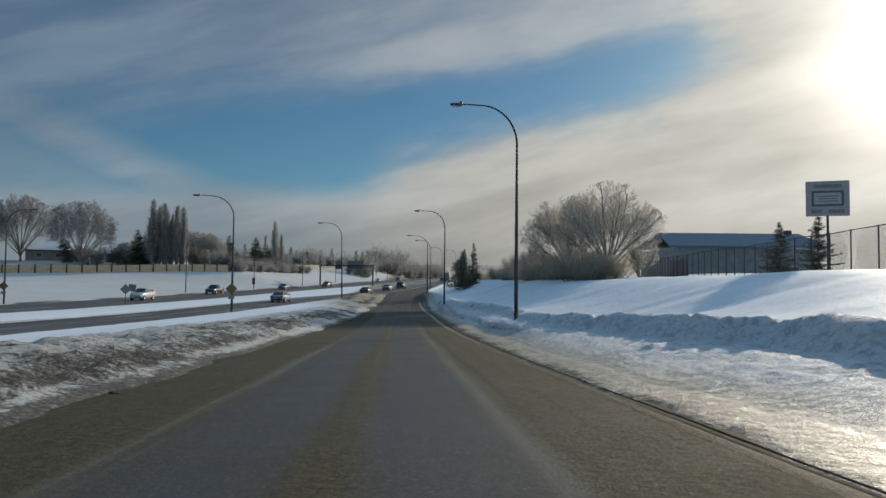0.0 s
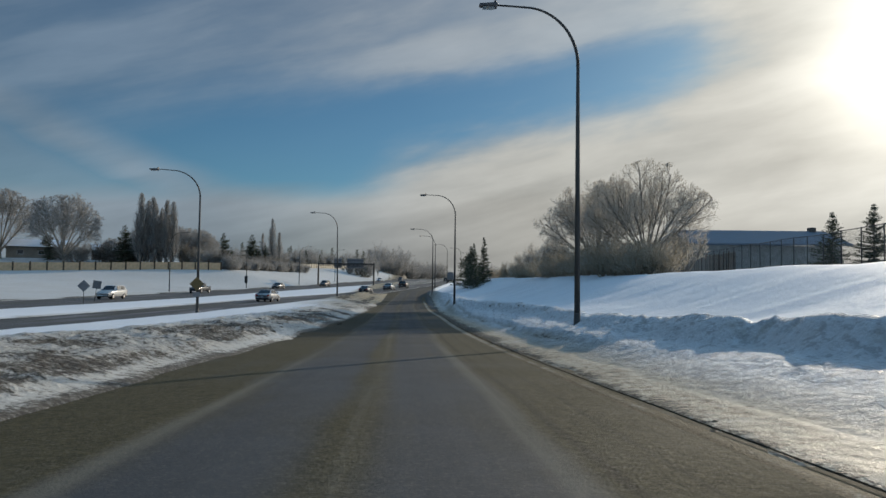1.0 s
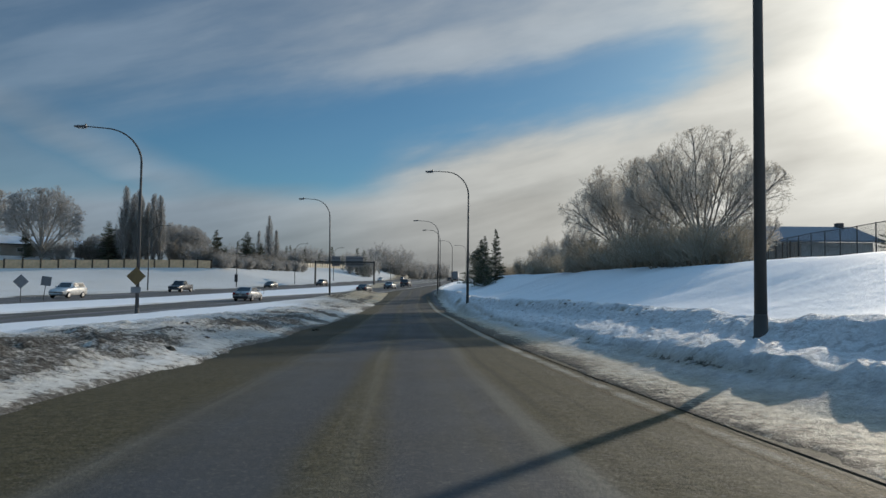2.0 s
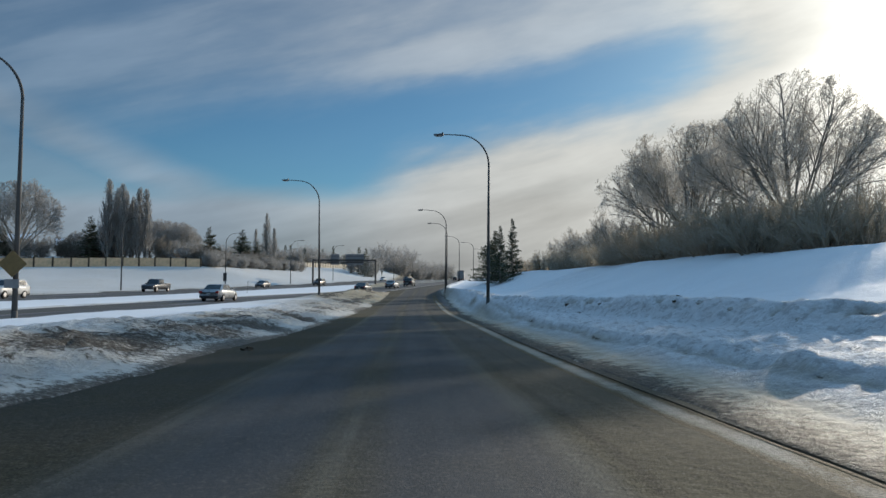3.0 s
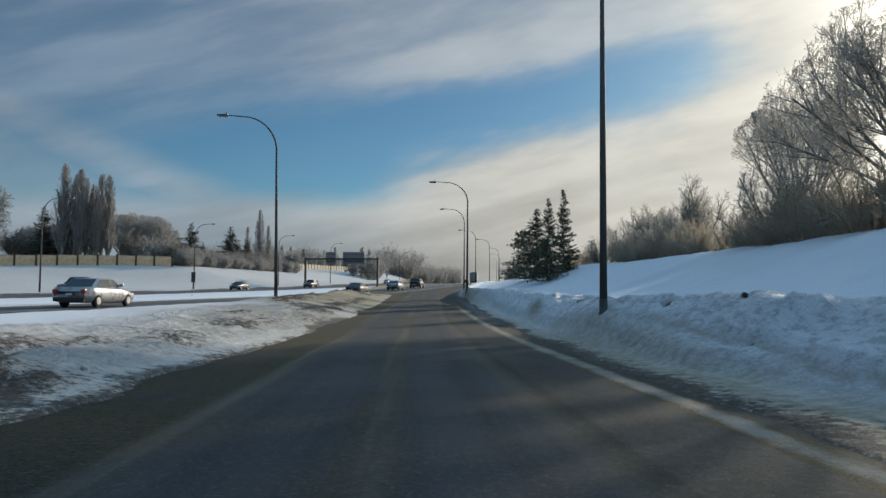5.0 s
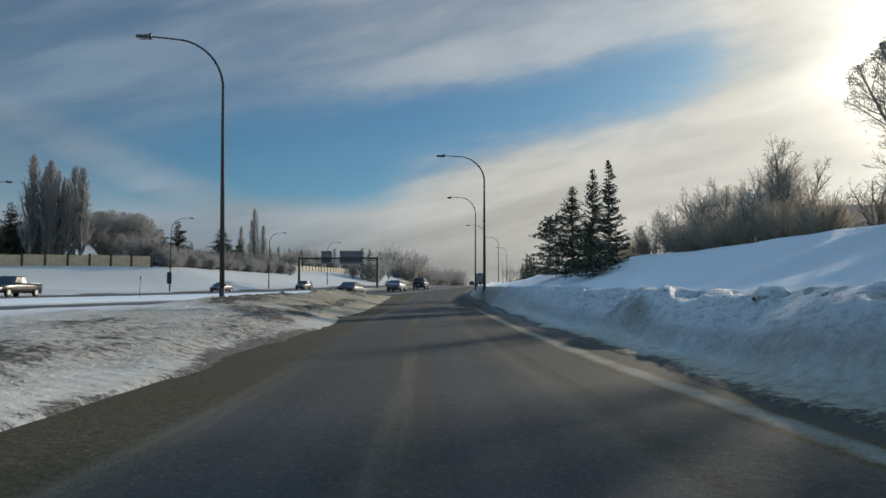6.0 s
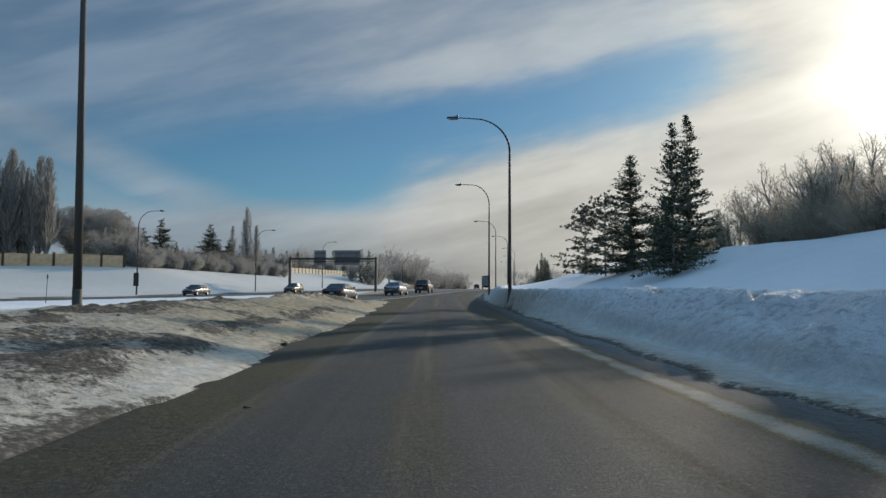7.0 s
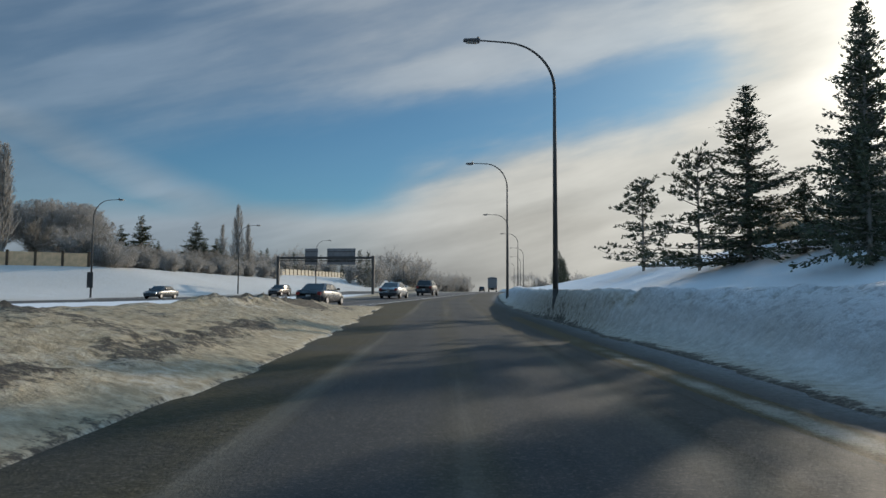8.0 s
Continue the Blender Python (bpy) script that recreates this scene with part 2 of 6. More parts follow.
def asphalt_build(N, I, sandy=1.0):
    """u across the road in metres from the lane's middle, v along it, from the UV map."""
    lane = N.n("ShaderNodeUVMap")
    lane.uv_map = "lane"
    uv = lane.outputs[0]
    u, v, _ = N.split(uv)
    p = N.n("ShaderNodeNewGeometry").outputs["Position"]
    wob = N.m("MULTIPLY", N.m("SUBTRACT", N.noise(N.xyz(0.0, N.m("MULTIPLY", v, 0.05), 0.0), 1.0, 3.0), 0.5), 0.7)
    uw = N.m("ADD", u, wob)
    long1 = N.noise(N.xyz(N.m("MULTIPLY", u, 1.6), N.m("MULTIPLY", v, 0.035), 0.0), 1.3, 5.0, 0.6)
    patch = N.noise(p, 0.33, 5.0, 0.6)
    grit = N.noise(p, 60.0, 3.0, 0.7)
    stone = N.noise(p, 9.0, 5.0, 0.6)

    def track(c, half):
        return N.ramp(N.m("ABSOLUTE", N.m("SUBTRACT", uw, c)), half + 0.35, half - 0.15)

    tyre = N.m("MAXIMUM", track(-0.82, 0.42), track(0.78, 0.42))
    later = N.ramp(v, 26.0, 52.0)
    ridge = N.m("MULTIPLY", N.ramp(N.m("ABSOLUTE", uw), 0.42, 0.12), N.ramp(later, 0.0, 1.0, 0.8, 0.45))
    lane_w = N.m("MULTIPLY", N.ramp(N.m("ABSOLUTE", uw), 2.0, 1.35), N.m("SUBTRACT", 0.85, ridge))
    clean = N.m("MAXIMUM", tyre, lane_w)
    blot = N.m("ADD", N.m("MULTIPLY", N.m("SUBTRACT", long1, 0.5), 0.9), N.m("MULTIPLY", N.m("SUBTRACT", patch, 0.5), 0.9))
    sand = N.m("MULTIPLY", N.m("ADD", N.m("SUBTRACT", 1.0, clean), blot, clamp=True), sandy)
    # sand thinned beside the edge line further on, painting tree shade there
    sand = N.m("MULTIPLY", sand, N.m("SUBTRACT", 1.0, N.m("MULTIPLY", N.m("MULTIPLY", N.ramp(u, 1.5, 2.2), N.ramp(v, 34.0, 58.0)), 0.55)))
    dark = N.mix(N.m("ADD", long1, N.m("MULTIPLY", N.m("SUBTRACT", stone, 0.5), 0.5), clamp=True), (0.036, 0.039, 0.043), (0.078, 0.082, 0.087))
    grain = N.m("ADD", N.m("MULTIPLY", stone, 0.5), N.m("MULTIPLY", N.noise(p, 34.0, 4.0, 0.75), 0.5))
    c = N.mix(N.m("MULTIPLY", sand, 0.95), dark, N.mix(N.ramp(grain, 0.34, 0.66), (0.033, 0.028, 0.011), (0.086, 0.073, 0.036)))
    # wet dark wheel paths further on
    c = N.mix(N.m("MULTIPLY", N.m("MULTIPLY", tyre, later), N.ramp(long1, 0.30, 0.60, 0.75, 0.25)), c, (0.026, 0.030, 0.033))
    # full width darker further on, in patches
    c = N.mix(N.m("MULTIPLY", N.ramp(v, 66.0, 98.0), N.ramp(patch, 0.35, 0.62, 0.55, 0.15)), c, (0.028, 0.030, 0.030))
    # left side darkened in colour for tree shade over wet sand
    left_shade_wet = N.m("MULTIPLY", N.ramp(uw, -1.3, -2.1), N.m("MULTIPLY", N.ramp(v, 33.0, 42.0), N.ramp(v, 78.0, 64.0)))
    c = N.mix(N.m("MULTIPLY", left_shade_wet, N.ramp(patch, 0.35, 0.65, 0.75, 0.45)), c, (0.020, 0.021, 0.016))
    # frozen slush between the edge line and the bank
    slush = N.m("MULTIPLY", N.ramp(N.m("ADD", u, N.m("MULTIPLY", N.m("SUBTRACT", patch, 0.5), 0.9)), 3.2, 4.5), N.ramp(v, 86.0, 104.0))
    c = N.mix(N.m("MULTIPLY", slush, N.ramp(grain, 0.36, 0.64, 0.25, 0.85)), c, (0.27, 0.28, 0.29))
    # ruts pressed into the sand beside the lane
    rut = N.m("MAXIMUM", N.ramp(N.m("ABSOLUTE", N.m("SUBTRACT", uw, 2.02)), 0.10, 0.02), N.m("MULTIPLY", N.ramp(N.m("ABSOLUTE", N.m("SUBTRACT", uw, 2.55)), 0.07, 0.01), 0.6))
    c = N.mix(N.m("MULTIPLY", rut, N.ramp(long1, 0.34, 0.58, 0.0, 0.6)), c, (0.022, 0.019, 0.013))
    # pale salt streaks along the edges of the wheel paths
    e1 = N.m("MULTIPLY", N.ramp(N.m("ABSOLUTE", N.m("ADD", uw, 1.75)), 0.24, 0.02), N.ramp(long1, 0.36, 0.62))
    e2 = N.m("MULTIPLY", N.ramp(N.m("ABSOLUTE", uw), 0.30, 0.03), N.ramp(long1, 0.42, 0.66, 0.0, 0.7))
    e3 = N.m("MULTIPLY", N.ramp(N.m("ABSOLUTE", N.m("SUBTRACT", uw, 1.70)), 0.26, 0.02), N.m("MULTIPLY", N.ramp(long1, 0.34, 0.60), N.m("SUBTRACT", 1.0, N.m("MULTIPLY", later, 0.6))))
    salt = N.m("MAXIMUM", e1, N.m("MAXIMUM", e2, e3))
    c = N.mix(N.m("MULTIPLY", salt, 0.42), c, (0.22, 0.205, 0.175))
    pebble = N.noise(p, 26.0, 3.0, 0.65)
    c = N.mix(N.ramp(pebble, 0.54, 0.66, 0.0, 0.36), c, (0.17, 0.155, 0.13))
    c = N.mix(N.ramp(grit, 0.50, 0.70, 0.0, 0.32), c, (0.14, 0.125, 0.10))
    c = N.mix(N.ramp(grit, 0.48, 0.30, 0.0, 0.3), c, (0.018, 0.017, 0.015))
    if sandy < 1.0:
        # dry salt film and thin snow blown across the lanes
        film = N.m("MULTIPLY", N.ramp(N.noise(N.xyz(N.m("MULTIPLY", u, 0.9), N.m("MULTIPLY", v, 0.05), 2.0), 1.2, 5.0, 0.6), 0.50, 0.72), 0.5)
        c = N.mix(N.m("ADD", film, 0.12), c, (0.30, 0.30, 0.32))
    N.put(I["Base Color"], c)
    N.put(I["Roughness"], N.m("ADD", N.m("MULTIPLY", sand, 0.12), N.ramp(patch, 0.3, 0.7, 0.68, 0.82)))
    I["Specular IOR Level"].default_value = 0.15
    bump(N, I, N.m("ADD", N.m("MULTIPLY", grit, 0.5), N.m("MULTIPLY", stone, N.m("MULTIPLY", sand, 1.3))), 0.7, 0.018)


ASPHALT = material("sanded_asphalt", asphalt_build)
HIGHWAY = material("salted_highway_asphalt", lambda N, I: asphalt_build(N, I, 0.45))


def bark_build(dark, light, frost, glow=0.0):
    def build(N, I):
        geo = N.n("ShaderNodeNewGeometry")
        p = geo.outputs["Position"]
        f = N.noise(N.scaled(p, 1, 1, 0.25), 9.0, 4.0)
        c = N.mix(f, dark, light)
        up = N.split(geo.outputs["Normal"])[2]
        rnd = geo.outputs["Random Per Island"]
        fr = N.m("MULTIPLY", N.m("ADD", N.ramp(up, -0.2, 0.8, 0.25, 1.0), N.m("MULTIPLY", N.m("SUBTRACT", rnd, 0.5), 0.5)), frost, clamp=True)
        col = N.mix(fr, c, (0.66, 0.65, 0.63))
        N.put(I["Base Color"], col)
        I["Roughness"].default_value = 0.85
        I["Specular IOR Level"].default_value = 0.2
        if glow:
            tr = N.n("ShaderNodeBsdfTranslucent")
            N.put(tr.inputs[0], col)
            ms = N.n("ShaderNodeMixShader")
            ms.inputs[0].default_value = glow
            bs = [n for n in N.t.nodes if n.type == "BSDF_PRINCIPLED"][0]
            ou = [n for n in N.t.nodes if n.type == "OUTPUT_MATERIAL"][0]
            N.t.links.new(bs.outputs[0], ms.inputs[1])
            N.t.links.new(tr.outputs[0], ms.inputs[2])
            N.t.links.new(ms.outputs[0], ou.inputs[0])

    return build


BARK = material("grey_bark", bark_build((0.13, 0.118, 0.10), (0.25, 0.225, 0.19), 0.30))
TWIG = material("frosted_twigs", bark_build((0.34, 0.31, 0.26), (0.52, 0.475, 0.405), 0.58, 0.62))
TWIG_DARK = material("dark_far_twigs", bark_build((0.11, 0.10, 0.085), (0.22, 0.20, 0.165), 0.34, 0.4))
TWIG_FAR = material("hoarfrost_twigs", bark_build((0.17, 0.165, 0.155), (0.31, 0.30, 0.285), 0.62, 0.45))
SHRUB = material("brown_shrub_twigs", bark_build((0.28, 0.235, 0.165), (0.42, 0.36, 0.265), 0.38, 0.55))


def needle_build(N, I):
    geo = N.n("ShaderNodeNewGeometry")
    rnd = geo.outputs["Random Per Island"]
    c = N.mix(rnd, (0.040, 0.052, 0.031), (0.120, 0.132, 0.075))
    N.put(I["Base Color"], N.mix(N.m("MULTIPLY", N.ramp(N.noise(geo.outputs["Position"], 3.0, 3.0), 0.5, 0.75), 0.28), c, (0.55, 0.56, 0.58)))
    I["Roughness"].default_value = 0.7
    I["Specular IOR Level"].default_value = 0.25


NEEDLES = material("spruce_needles", needle_build)
STEEL = plain("galvanised_steel", (0.13, 0.132, 0.135), 0.65, 0.2, 0.12, 2.0, 0.3)
DARKSTEEL = plain("weathered_dark_steel", (0.078, 0.076, 0.073), 0.7, 0.1, 0.10, 1.5, 0.3)
LAMPGREY = plain("lamp_housing_grey", (0.10, 0.10, 0.105), 0.5, 0.2)
GLASS_LENS = plain("lamp_lens", (0.30, 0.30, 0.28), 0.2, 0.0, 0.1)
YELLOW = plain("sign_yellow", (0.15, 0.10, 0.035), 0.5, 0.0, 0.15)
SIGNBACK = plain("sign_back_aluminium", (0.21, 0.215, 0.225), 0.55, 0.3, 0.15, 2.0)
WHITEPAINT = plain("sign_white", (0.55, 0.55, 0.53), 0.5, 0.0, 0.1)
BLACKPAINT = plain("black_paint", (0.02, 0.02, 0.022), 0.6)
# one panel colour in two tones: warmer for the shaded run, paler for the sunlit
FENCEWOOD = plain("tan_fence_panels", (0.68, 0.475, 0.29), 0.85, 0.0, 0.16, 1.5, 0.2, 0.01)
FENCESUNLIT = plain("sunlit_fence_panels", (0.50, 0.45, 0.36), 0.85, 0.0, 0.16, 1.5, 0.2, 0.01)
FENCEPOST = plain("dark_fence_posts", (0.10, 0.072, 0.05), 0.85, 0.0, 0.2, 2.0, 0.2, 0.01)
CONCRETE = plain("kerb_concrete", (0.42, 0.39, 0.33), 0.9, 0.0, 0.25, 3.0, 0.2, 0.01)
WALLGREY = plain("stucco_wall", (0.30, 0.27, 0.23), 0.9, 0.0, 0.12, 0.8, 0.2, 0.02)
WALLDARK = plain("brown_brick_wall", (0.20, 0.165, 0.135), 0.9, 0.0, 0.2, 1.2, 0.2, 0.02)
ROOFSNOW = plain("roof_snow", (0.78, 0.80, 0.84), 0.7, 0.0, 0.05, 0.5, 0.2, 0.03)
ROOFMETAL = plain("blue_grey_roof_metal", (0.15, 0.19, 0.235), 0.6, 0.2, 0.12, 0.6, 0.3)
WALLHALL = plain("hall_wall_panels", (0.30, 0.30, 0.28), 0.9, 0.0, 0.15, 0.7, 0.2)
SHINGLE = plain("roof_shingles", (0.10, 0.095, 0.09), 0.9, 0.0, 0.25, 3.0, 0.2, 0.02)
PANE = plain("dark_window_glass", (0.02, 0.025, 0.03), 0.06, 0.0, 0.1, 1.0, 0.8)
TYRE = plain("tyre_rubber", (0.018, 0.018, 0.018), 0.85)
RIM = plain("wheel_rim", (0.35, 0.35, 0.36), 0.4, 0.8)
TAIL = plain("tail_light_red", (0.30, 0.015, 0.012), 0.25)
HEAD = plain("headlight_glass", (0.55, 0.55, 0.55), 0.15)
TRIM = plain("black_plastic_trim", (0.025, 0.025, 0.027), 0.6)
LINE = plain("lane_paint", (0.62, 0.60, 0.55), 0.7, 0.0, 0.3, 5.0)


def car_paint(name, col, metal=0.3):
    return plain(name, col, 0.32, metal, 0.10, 3.0, 0.5, 0.0, 0.6)


PAINT_SILVER = car_paint("dusty_silver_paint", (0.34, 0.35, 0.36))
PAINT_DARK = car_paint("dark_grey_paint", (0.045, 0.05, 0.055))
PAINT_WHITE = car_paint("dirty_white_paint", (0.52, 0.52, 0.51), 0.0)
PAINT_BROWN = car_paint("dark_brown_paint", (0.07, 0.052, 0.042))
PAINT_BLACK = car_paint("black_paint_car", (0.02, 0.02, 0.023))

# ================= mesh helpers =================
def mesh_of(name, verts, faces, mat, smooth=False):
    me = bpy.data.meshes.new(name)
    me.from_pydata(verts, [], faces)
    me.materials.append(mat)
    if smooth:
        me.polygons.foreach_set("use_smooth", [True] * len(me.polygons))
    me.update()
    return me


def part(name, me, mat=None, parent=None, label=""):
    """Links a mesh or a bmesh as one object under a thing or a part."""
    if isinstance(me, bmesh.types.BMesh):
        data = bpy.data.meshes.new(name)
        me.to_mesh(data)
        me.free()
        data.materials.append(mat)
        me = data
    ob = new(name, me)
    ob.parent = parent
    return tagged(ob, label)


def root(name, m, label, category, group="", kind=""):
    ob = new(name)
    ob.empty_display_size = 0.2
    ob.matrix_world = m
    return tagged(ob, label, category, group, kind)


def bm_box(bm, x0, x1, y0, y1, z0, z1, bev=0.0):
    r = bmesh.ops.create_cube(bm, size=1.0, matrix=Matrix.Translation(((x0 + x1) / 2, (y0 + y1) / 2, (z0 + z1) / 2)) @ Matrix.Diagonal((x1 - x0, y1 - y0, z1 - z0, 1)))
    if bev:
        es = list({e for v in r["verts"] for e in v.link_edges})
        bmesh.ops.bevel(bm, geom=es, offset=bev, segments=2, affect="EDGES", profile=0.6)
    return bm


def box(x0, x1, y0, y1, z0, z1, bev=0.0):
    return bm_box(bmesh.new(), x0, x1, y0, y1, z0, z1, bev)


def tube(path, radii, sides=8, cap=True):
    """A tapered tube along a path: verts and faces."""
    V, Fc = [], []
    path = [Vector(p) for p in path]
    for i, p in enumerate(path):
        a = path[min(i + 1, len(path) - 1)] - path[max(i - 1, 0)]
        a.normalize()
        s = a.cross(Vector((0, 0, 1)))
        if s.length < 0.05:
            s = a.cross(Vector((0, 1, 0)))
        s.normalize()
        q = s.cross(a)
        for k in range(sides):
            t = 2 * math.pi * k / sides
            V.append(p + (s * math.cos(t) + q * math.sin(t)) * radii[i])
    for i in range(len(path) - 1):
        for k in range(sides):
            k2 = (k + 1) % sides
            Fc.append((i * sides + k, i * sides + k2, (i + 1) * sides + k2, (i + 1) * sides + k))
    if cap:
        Fc.append(tuple(range(sides - 1, -1, -1)))
        Fc.append(tuple((len(path) - 1) * sides + k for k in range(sides)))
    return V, Fc


def join(*pieces):
    V, Fc = [], []
    for v, f in pieces:
        o = len(V)
        V += list(v)
        Fc += [tuple(i + o for i in g) for g in f]
    return V, Fc


def tube_mesh(name, path, radii, mat, sides=8):
    v, f = tube(path, radii, sides)
    return mesh_of(name, v, f, mat, True)


# ================= the lie of the land =================
def I(x, xs, ys):
    return np.interp(x, xs, ys)


def smooth01(x):
    x = np.clip(x, 0, 1)
    return x * x * (3 - 2 * x)


def smooth_curve(xs, ys, width):
    """A polyline through the stations, rounded off."""
    g = np.arange(-200.0, 3000.0, 2.0)
    v = np.interp(g, xs, ys)
    k = np.hanning(int(width / 2) * 2 + 3)
    k /= k.sum()
    pad = len(k) // 2
    v = np.convolve(np.pad(v, pad, mode="edge"), k, mode="valid")
    return lambda y: np.interp(y, g, v)


road_z = smooth_curve([-200, -60, 0, 17.5, 36, 55, 75, 88, 101, 130, 160, 200, 264, 400, 1000, 3000], [11.0, 5.0, 2.39, 1.66, 0.97, 0.52, 0.13, 0.06, 0.10, 0.45, 1.15, 2.0, 2.75, 4.2, 8.0, 14.0], 14)
right_edge = smooth_curve([-200, 0, 20, 55, 75, 97, 106, 120, 130, 141, 152, 164, 200, 242, 300, 400, 600, 3000], [3.6, 3.2, 2.75, 2.45, 2.52, 2.48, 2.62, 2.88, 3.0, 2.95, 3.4, 4.3, 7.8, 13.5, 20.0, 27.0, 46.0, 420.0], 16)
left_edge = smooth_curve([-200, 0, 10, 25, 45, 75, 115, 140, 3000], [-3.0, -3.6, -4.2, -4.6, -4.75, -4.6, -4.35, -4.3, -4.3], 10)
hwy_mid = smooth_curve([-200, 0, 33, 50, 68, 104, 128, 148, 168, 188, 210, 242, 300, 400, 600, 3000], [-30, -24, -22.5, -21.5, -20.4, -17.2, -13.2, -8.9, -4.9, -1.4, 2.6, 8.2, 14.8, 21.8, 41.0, 415.0], 16)
far_mid = smooth_curve([-200, 0, 75, 104, 150, 180, 214, 226, 270, 330, 430, 600, 3000], [-60, -46, -39.5, -36.8, -34.5, -30.8, -23.5, -20.5, -13.0, -6.0, 3.0, 20.0, 394.0], 20)
left_z = smooth_curve([-200, 0, 35, 64, 105, 148, 180, 225, 264, 400, 1000, 3000], [2.6, 1.35, 0.80, 0.42, 0.50, 0.72, 1.05, 1.85, 2.75, 4.2, 8.0, 14.0], 16)
top_x = smooth_curve([-200, 0, 150, 178, 207, 270, 320, 430, 700, 3000], [-260, -230, -145, -99, -52, -46, -53, -36, 0, 360], 8)
top_z = smooth_curve([-200, 0, 150, 178, 207, 270, 320, 430, 700, 3000], [3.0, 3.0, 3.4, 4.35, 5.85, 6.2, 8.4, 10.5, 14.0, 20.0], 8)
HWY_HALF, FAR_HALF = 3.9, 6.4


def lattice(x, y, seed):
    """Smooth value noise in 0..1 on a lattice of 1 m."""
    xi, yi = np.floor(x).astype(np.int64), np.floor(y).astype(np.int64)
    fx, fy = smooth01(x - xi), smooth01(y - yi)

    def h(a, b):
        n = (a * 374761393 + b * 668265263 + seed * 982451653) & 0x7FFFFFFF
        n = ((n ^ (n >> 13)) * 1274126177) & 0x7FFFFFFF
        return ((n ^ (n >> 16)) & 0xFFFF) / 65535.0

    return (h(xi, yi) * (1 - fx) + h(xi + 1, yi) * fx) * (1 - fy) + (h(xi, yi + 1) * (1 - fx) + h(xi + 1, yi + 1) * fx) * fy


def fbm(x, y, scale, seed, octaves=3, gain=0.5):
    s, a, tot = 0, 1.0, 0
    for o in range(octaves):
        s = s + a * (lattice(x * scale * 2**o + 17.3 * o, y * scale * 2**o - 9.1 * o, seed + o) - 0.5)
        tot += a
        a *= gain
    return s / tot


crest_off = smooth_curve([-200, 0, 22, 33, 38, 50, 70, 78, 84, 91, 100, 110, 120, 126, 130, 134, 141, 155, 165, 200, 3000], [4.6, 4.6, 4.7, 3.3, 3.4, 4.6, 3.7, 2.35, 2.35, 3.2, 3.2, 2.5, 1.6, 0.6, 0.45, 0.6, 1.2, 1.8, 2.4, 3.0, 3.0], 6)
crest_h = smooth_curve([-200, 0, 30, 36, 50, 70, 90, 110, 130, 160, 3000], [1.2, 1.2, 1.12, 1.0, 1.28, 1.36, 1.25, 1.38, 1.22, 1.1, 1.0], 6)


